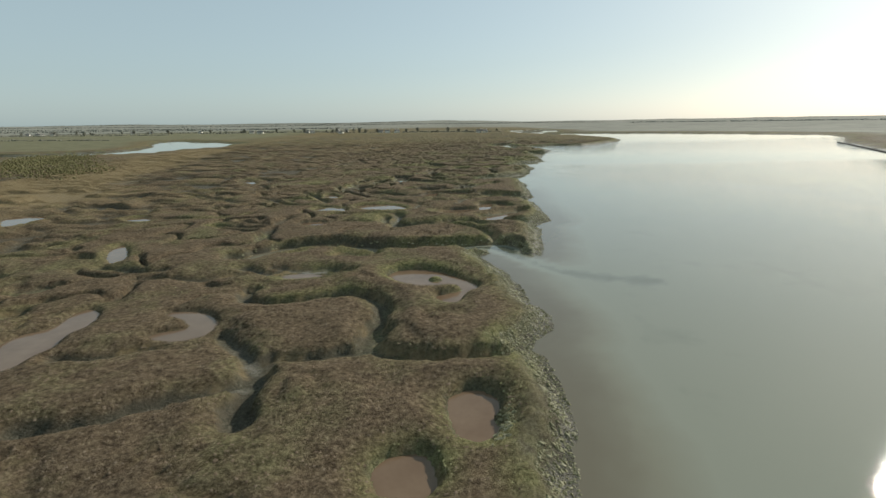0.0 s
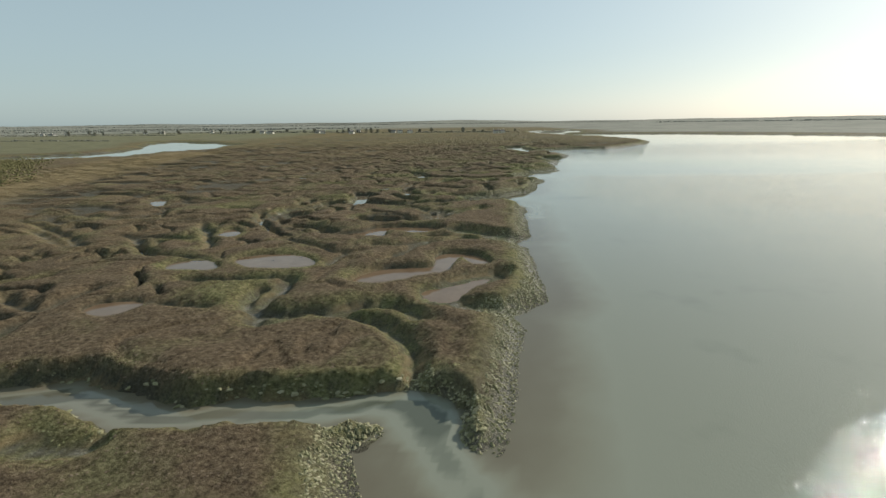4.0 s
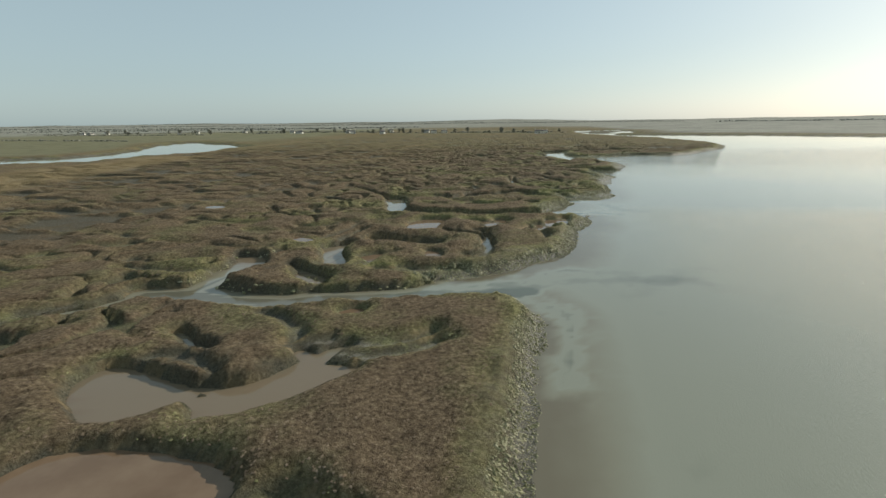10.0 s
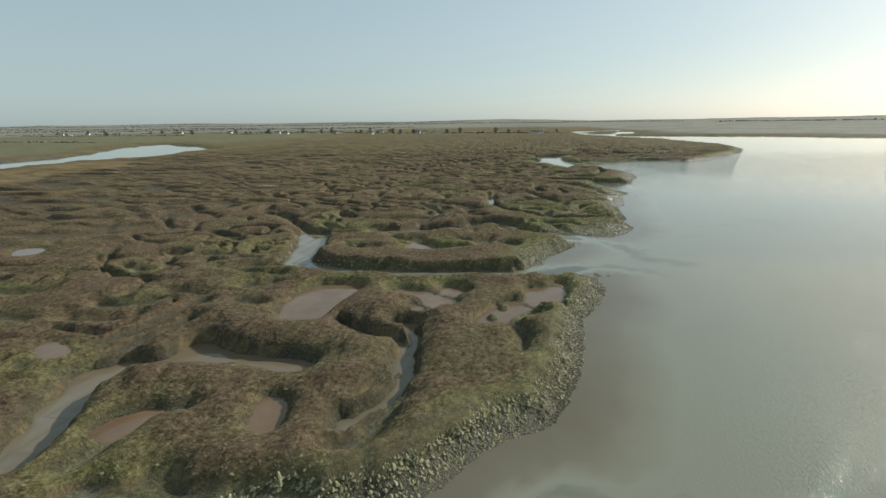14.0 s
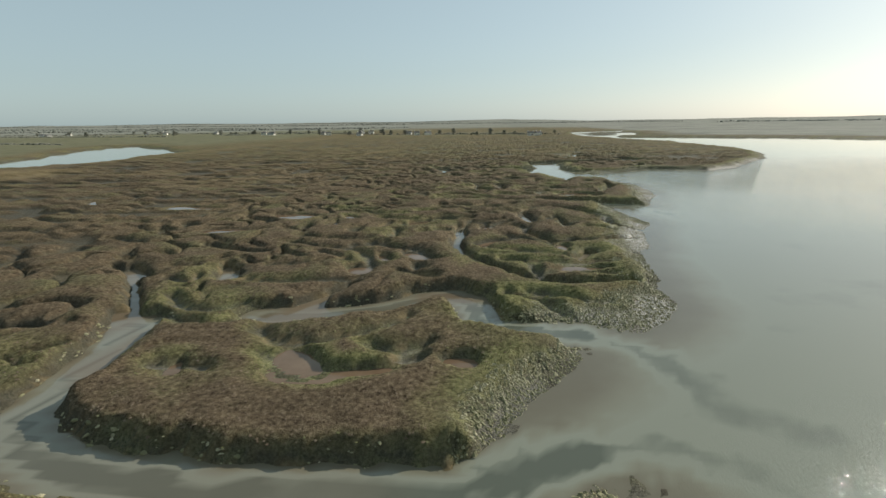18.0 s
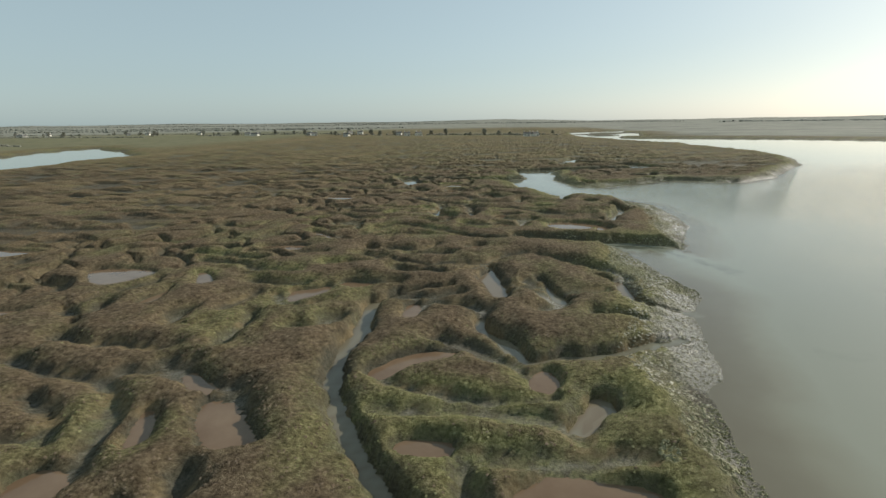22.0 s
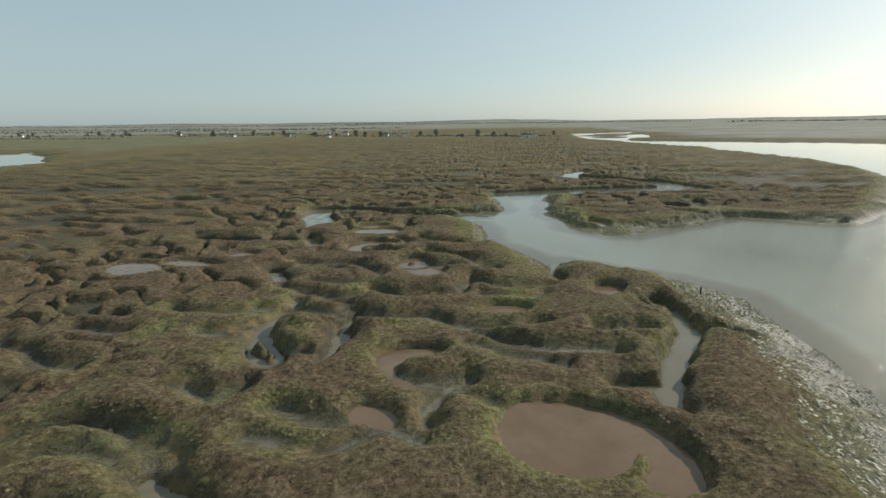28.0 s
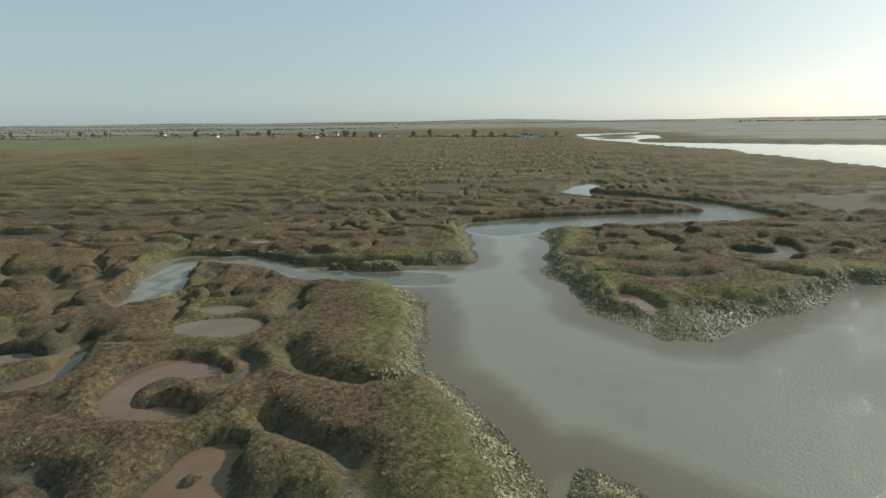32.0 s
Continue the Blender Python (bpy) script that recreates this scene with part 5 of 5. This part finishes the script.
# the clods of one stretch stand alone, the rest is one mass
stretch = np.nonzero((cy > 117) & (cy < 152) & (cd > 0.2) & (cx > 15))[0][:300]
shoal_clod = np.zeros(len(cx), bool)
for sx, sy, rx, ry in SHOALS[:2]:
    shoal_clod |= np.hypot((cx - sx) / rx, (cy - sy) / ry) < 1.0
shining = np.nonzero(shoal_clod & (rng.uniform(0, 1, len(cx)) < 0.6))[0]
rest = np.setdiff1d(np.nonzero(~shoal_clod)[0], stretch)
me = scatter_mesh("wet_clods", clod_co, clod_faces, CLODS[0][shining], CLODS[1][shining], dims[shining] * (1.3, 1, 0.7), rng.normal(0, 0.2, (len(shining), 2)), M_WET_CLOD)
tagged(new("wet_clods", me), "pale wet shining mud clods on the wide foreshore", "mud clods", kind="stuff")
me = scatter_mesh("clods", clod_co, clod_faces, CLODS[0][rest], CLODS[1][rest], dims[rest], rng.normal(0, 0.2, (len(rest), 2)), M_CLOD)
shapes = [scatter_mesh("clod", clod_co, clod_faces, np.zeros((1, 3)), np.zeros(1), np.ones((1, 3)), rng.normal(0, 0.2, (1, 2)), M_CLOD) for _ in range(6)]
bank = tagged(new("slumped_bank"), "bank edge of separate slumped clods of grey-green mud", "mud bank")
bank.location = (22, 134, 0)
for n_clod, k in enumerate(stretch):
    ob = new("clod", shapes[n_clod % 6])
    ob.parent = bank
    ob.matrix_basis = Matrix.LocRotScale(Vector(CLODS[0][k]) - bank.location, Euler((0, 0, CLODS[1][k])), Vector(dims[k]))
tagged(new("clods", me), "slumped clods of grey-green weedy mud along the river bank", "mud clods", kind="stuff")

# blocks of turf and mud that have slid into the wide creeks
bx, by, bs = [], [], []
for width, bed, p in CREEKS:
    if not (1.9 < width < 6 and -0.9 < bed < 0):
        continue
    legs = np.hypot(*np.diff(p, axis=0).T)
    n = int(legs.sum() * 26)
    at = rng.uniform(0, legs.sum(), n)
    run = np.concatenate([[0], np.cumsum(legs)])
    bx.append(np.interp(at, run, p[:, 0]) + rng.uniform(-3.4, 3.4, n))
    by.append(np.interp(at, run, p[:, 1]) + rng.uniform(-3.4, 3.4, n))
bx, by = np.concatenate(bx), np.concatenate(by)
bz, bc, bd, bg = on_ground(bx, by)
keep = (bz > -0.15) & (bz < 0.95) & (bg < 2.2) & (fbm(bx, by, 4, 261, 3) > -0.12)
bx, by, bz = bx[keep], by[keep], bz[keep]
block_co, block_faces = dome(6, 2)
size = 0.07 + 0.16 * rng.uniform(0, 1, len(bx)) ** 2
dims = np.stack([size * rng.uniform(1.0, 2.2, len(bx)), size, size * rng.uniform(0.5, 0.95, len(bx))], -1)
me = scatter_mesh("slumped_blocks", block_co, block_faces, np.stack([bx, by, bz - 0.06], -1), rng.uniform(0, 6.28, len(bx)), dims, rng.normal(0, 0.3, (len(bx), 2)), M_CLOD)
tagged(new("slumped_blocks", me), "rounded blocks of weedy mud slid down into the creeks", "mud blocks", kind="stuff")

# ---- the old post on the bank ----
M_POST = make_plain("weathered_wood", ((0.3, (0.035, 0.03, 0.024)), (0.7, (0.09, 0.078, 0.06))), 6)


def part(name, bm, material, parent=None, label=""):
    me = bpy.data.meshes.new(name)
    bm.to_mesh(me)
    bm.free()
    me.materials.append(material)
    ob = new(name, me)
    ob.parent = parent
    return tagged(ob, label)


def ground_at(x, y):
    return float(on_ground(np.array([float(x)]), np.array([float(y)]))[0][0])


def box(sx, sy, sz, cx=0.0, cy=0.0, cz=0.0, bm=None):
    bm = bm or bmesh.new()
    bmesh.ops.create_cube(bm, size=1.0, matrix=Matrix.Translation((cx, cy, cz)) @ Matrix.Diagonal((sx, sy, sz, 1)))
    return bm


bm = bmesh.new()
bmesh.ops.create_cone(bm, cap_ends=True, segments=8, radius1=0.085, radius2=0.065, depth=1.1, matrix=Matrix.Translation((0, 0, 0.3)))
for vert in bm.verts:
    if vert.co.z > 0.8:
        vert.co.z += 0.4 * vert.co.x
post = part("post", bm, M_POST)
post.matrix_basis = pose(62.2, 325.8, ground_at(62.2, 325.8), 2, -3, 20)
tagged(post, "dark weathered wooden post leaning slightly on the bank", "post")

# ---- the far shore: training wall, houses, trees, scrub ----
M_STONE = make_plain("wall_stone", ((0.3, (0.04, 0.04, 0.036)), (0.7, (0.10, 0.095, 0.085))), 1.5)
bm = bmesh.new()
for k in range(40):
    a = k / 39
    x, y = 281 + (222 - 281) * a, 355 + (249 - 355) * a
    bmesh.ops.create_icosphere(bm, subdivisions=1, radius=1.0, matrix=Matrix.Translation((x, y, 0.1)) @ Matrix.Rotation(k, 4, "Z") @ Matrix.Diagonal((1.9, 1.3, 0.5 + 0.1 * math.sin(k * 2.3), 1)))
wall = part("training_wall", bm, M_STONE)
tagged(wall, "low dark line of stones along the far mudflat", "stone wall", kind="stuff")

M_WHITE = make_plain("white_render", ((0.3, (0.70, 0.65, 0.55)), (0.7, (0.84, 0.79, 0.69))), 0.4, 0.85, 0.1)
M_CREAM = make_plain("grey_render", ((0.3, (0.50, 0.48, 0.43)), (0.7, (0.62, 0.59, 0.53))), 0.4, 0.85, 0.1)
M_SLATE = make_plain("roof_slate", ((0.3, (0.13, 0.12, 0.11)), (0.7, (0.19, 0.175, 0.16))), 1.2, 0.95, 0.4, 0.05)
M_PANE = make_plain("window_glass", ((0.3, (0.02, 0.025, 0.03)), (0.7, (0.04, 0.045, 0.05))), 1.0, 0.1, 0.0, 0.5)
M_DOOR = make_plain("door_paint", ((0.3, (0.05, 0.06, 0.07)), (0.7, (0.09, 0.10, 0.11))), 1.0, 0.6, 0.0)


def make_house(length, depth, eaves, wall_material, label):
    base = new("house")
    part("wall", box(length, depth, eaves, 0, 0, eaves / 2 - 0.2), wall_material, base)
    rise, over = depth * 0.3, 0.35
    bm = bmesh.new()
    vs = [bm.verts.new(c) for c in ((-length / 2 - over, -depth / 2 - over, eaves - 0.4), (length / 2 + over, -depth / 2 - over, eaves - 0.4),
                                    (length / 2 + over, depth / 2 + over, eaves - 0.4), (-length / 2 - over, depth / 2 + over, eaves - 0.4),
                                    (-length / 2 - over, 0, eaves + rise), (length / 2 + over, 0, eaves + rise))]
    for f in ((0, 1, 5, 4), (2, 3, 4, 5), (1, 2, 5), (3, 0, 4), (3, 2, 1, 0)):
        bm.faces.new([vs[i] for i in f])
    roof = part("roof", bm, M_SLATE, base)
    for end in (-1, 1):
        part("chimney", box(0.7, 0.9, 1.7, end * (length / 2 - 0.5), 0, eaves + rise + 0.3), wall_material, roof)
    n = max(2, int(length / 3))
    for k in range(n):
        x = (k + 0.5) / n * length - length / 2
        for side in (-1, 1):
            if k == n // 2 and side < 0:
                part("door", box(1.0, 0.12, 2.1, x, side * (depth / 2 + 0.02), 0.85), M_DOOR, base)
            else:
                window = part("window", box(1.2, 0.14, 1.3, x, side * (depth / 2 + 0.02), 1.5), M_WHITE, base)
                part("pane", box(1.0, 0.16, 1.1, x, side * (depth / 2 + 0.03), 1.5), M_PANE, window)
    tagged(base, label, "house", group="houses beyond the marsh")
    return base


white_house = make_house(7.5, 5.2, 3.3, M_WHITE, "white rendered house with a grey slate roof beyond the marsh")
long_house = make_house(12, 5, 3.0, M_WHITE, "long low white farmhouse with a grey slate roof")
grey_house = make_house(7, 5.2, 3.2, M_CREAM, "grey rendered house with a slate roof among trees")
first = {}
for kind, x, y, turn in ((white_house, -351, 937, 10), (long_house, -325, 908, -12), (grey_house, -342, 950, 30), (white_house, -224, 878, 25), (grey_house, -236, 890, -10),
                         (white_house, -168, 846, -20), (white_house, -176, 935, 5), (grey_house, -188, 925, 60), (white_house, -92, 860, 15), (grey_house, -104, 868, -5),
                         (white_house, -75, 850, 40), (white_house, 59, 800, 0), (white_house, 68, 797, 30), (white_house, -609, 1060, 10), (grey_house, -640, 1050, 45),
                         (white_house, -500, 1050, -15), (white_house, -830, 1080, 20), (grey_house, -790, 990, 0), (white_house, -770, 975, 65), (grey_house, -850, 1040, 15)):
    m = pose(x, y, ground_at(x, y), 0, 0, turn)
    if kind.name in first:
        copy_thing(kind, m)
    else:
        first[kind.name] = kind
        kind.matrix_basis = m

M_BARK = make_plain("bark", ((0.3, (0.05, 0.042, 0.032)), (0.7, (0.11, 0.095, 0.075))), 3)
# foliage of trees, hedges and woods: colours paled to grey for distance haze
M_LEAF = island_material("hazed_winter_foliage", ((0.38, (0.11, 0.108, 0.082)), (0.7, (0.155, 0.150, 0.115)), (1.0, (0.20, 0.19, 0.15))), 0.9, 0.1)
M_FAR = island_material("hazed_woods", ((0.38, (0.155, 0.158, 0.132)), (0.7, (0.185, 0.186, 0.155)), (1.0, (0.215, 0.212, 0.178))), 0.95, 0.02)
M_SCRUB = island_material("scrub_foliage", ((0.38, (0.07, 0.066, 0.028)), (0.7, (0.13, 0.118, 0.050)), (1.0, (0.19, 0.165, 0.08))), 0.9, 0.1)
leaf_co, leaf_faces = dome(5, 2)


def crown_mesh(name, count, spread, height, leaf, material):
    a, r, h = rng.uniform(0, 6.28, count), np.sqrt(rng.uniform(0, 1, count)), rng.uniform(0, 1, count)
    wide = spread * (0.35 + 0.65 * np.sin(np.pi * np.clip(0.15 + 0.8 * h, 0, 1))) * (0.8 + 0.2 * np.sin(3 * a + 1))
    p = np.stack([np.cos(a) * r * wide, np.sin(a) * r * wide, height[0] + (height[1] - height[0]) * h], -1)
    d3 = rng.uniform(0.6, 1.3, (count, 3)) * leaf
    return scatter_mesh(name, leaf_co, leaf_faces, p, a, d3, rng.normal(0, 0.5, (count, 2)), material)


def make_tree(height, spread):
    base = new("tree")
    bm = bmesh.new()
    bmesh.ops.create_cone(bm, cap_ends=True, segments=7, radius1=height * 0.035, radius2=height * 0.012, depth=height * 0.7, matrix=Matrix.Translation((0, 0, height * 0.33)))
    for k in range(5):
        turn = Matrix.Rotation(k * 1.3, 4, "Z") @ Matrix.Rotation(0.7, 4, "X")
        bmesh.ops.create_cone(bm, cap_ends=True, segments=5, radius1=height * 0.014, radius2=height * 0.004, depth=height * 0.35,
                              matrix=Matrix.Translation((0, 0, height * (0.35 + 0.05 * k))) @ turn @ Matrix.Translation((0, 0, height * 0.17)))
    part("trunk", bm, M_BARK, base)
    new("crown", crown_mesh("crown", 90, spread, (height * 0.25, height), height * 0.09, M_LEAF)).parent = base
    tagged(base, "bare-looking tree beside the farmhouses beyond the marsh, crown paled for distance haze", "tree", group="trees beyond the marsh")
    return base


trees = [make_tree(6.5, 3.2), make_tree(5, 2.8), make_tree(8, 3.6)]
spots = [(-362, 925), (-370, 935), (-356, 918), (-180, 838), (-160, 852), (-240, 885), (-110, 866), (-7, 815), (10, 810), (27, 806), (92, 846), (-513, 950), (-520, 965), (-480, 900),
         (-300, 920), (-262, 900), (-200, 880), (-140, 865), (-130, 870), (-420, 960), (-440, 965), (-560, 980), (-580, 1000), (-620, 1020), (-650, 1030), (-700, 1010), (-720, 1000),
         (-660, 935), (-640, 930), (-195, 940), (-165, 950), (40, 812), (-40, 850), (-60, 858), (-400, 940), (-810, 1060), (-880, 1060), (-760, 1000)]
for n_spot, (x, y) in enumerate(spots):
    m = pose(x, y, ground_at(x, y) - 0.1, 0, 0, 47 * n_spot)
    kind = trees[n_spot % 3]
    if n_spot < 3:
        kind.matrix_basis = m
    else:
        copy_thing(kind, m)

# hedges and woods in the distance
def wood(name, label, lines, per_metre, width, size, material):
    ps = []
    for (x1, y1), (x2, y2) in lines:
        n = int(math.hypot(x2 - x1, y2 - y1) * per_metre)
        a = rng.uniform(0, 1, n)
        lump = 0.5 + 0.5 * np.sin(a * 37 + x1) * np.sin(a * 91 + y1)
        ps.append(np.stack([x1 + (x2 - x1) * a + rng.normal(0, width, n), y1 + (y2 - y1) * a + rng.normal(0, width, n), lump], -1))
    p = np.concatenate(ps)
    z = on_ground(p[:, 0].copy(), p[:, 1].copy())[0]
    s_ = size * (0.5 + p[:, 2]) * rng.uniform(0.6, 1.4, len(p))
    co = np.stack([p[:, 0], p[:, 1], z - 0.2], -1)
    me = scatter_mesh(name, leaf_co, leaf_faces, co, rng.uniform(0, 6, len(p)), np.stack([s_ * 1.3, s_, s_ * 1.1], -1), rng.normal(0, 0.3, (len(p), 2)), material)
    tagged(new(name, me), label, "trees", kind="stuff")


wood("hedgerows", "winter hedgerows between the meadows and farms, paled for distance haze", [((-900, 1000), (-480, 880)), ((-480, 1000), (-200, 960)), ((-200, 900), (100, 830)), ((-420, 930), (-370, 925)),
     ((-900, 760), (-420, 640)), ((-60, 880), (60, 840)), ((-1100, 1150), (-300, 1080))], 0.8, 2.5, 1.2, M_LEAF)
wood("far_woods", "woods on the low hills along the horizon, greyed for distance haze", [((-3200, 2300), (-600, 2500)), ((-2600, 1800), (-900, 1900)), ((-700, 2600), (800, 2700)), ((-1800, 1500), (-300, 1700)),
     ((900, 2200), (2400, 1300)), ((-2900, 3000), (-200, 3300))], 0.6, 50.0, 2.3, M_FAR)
n = 3800
a = rng.uniform(0, 1, n)
sx = -150 - 70 * a + rng.uniform(-28, 28, n) * (1 - 0.5 * a)
sy = 178 + 105 * a + rng.uniform(-16, 16, n)
sz = on_ground(sx.copy(), sy.copy())[0]
rise = 1.6 + 1.2 * fbm(sx, sy, 9, 151, 3)
ss = rng.uniform(0.2, 0.55, n)
me = scatter_mesh("scrub", leaf_co, leaf_faces, np.stack([sx, sy, sz + rng.uniform(0, 1, n) * rise], -1), rng.uniform(0, 6, n), np.stack([ss, ss, ss * 0.9], -1), rng.normal(0, 0.4, (n, 2)), M_SCRUB)
tagged(new("scrub", me), "thicket of low green-brown scrub beside the side channel", "shrubs", kind="stuff")
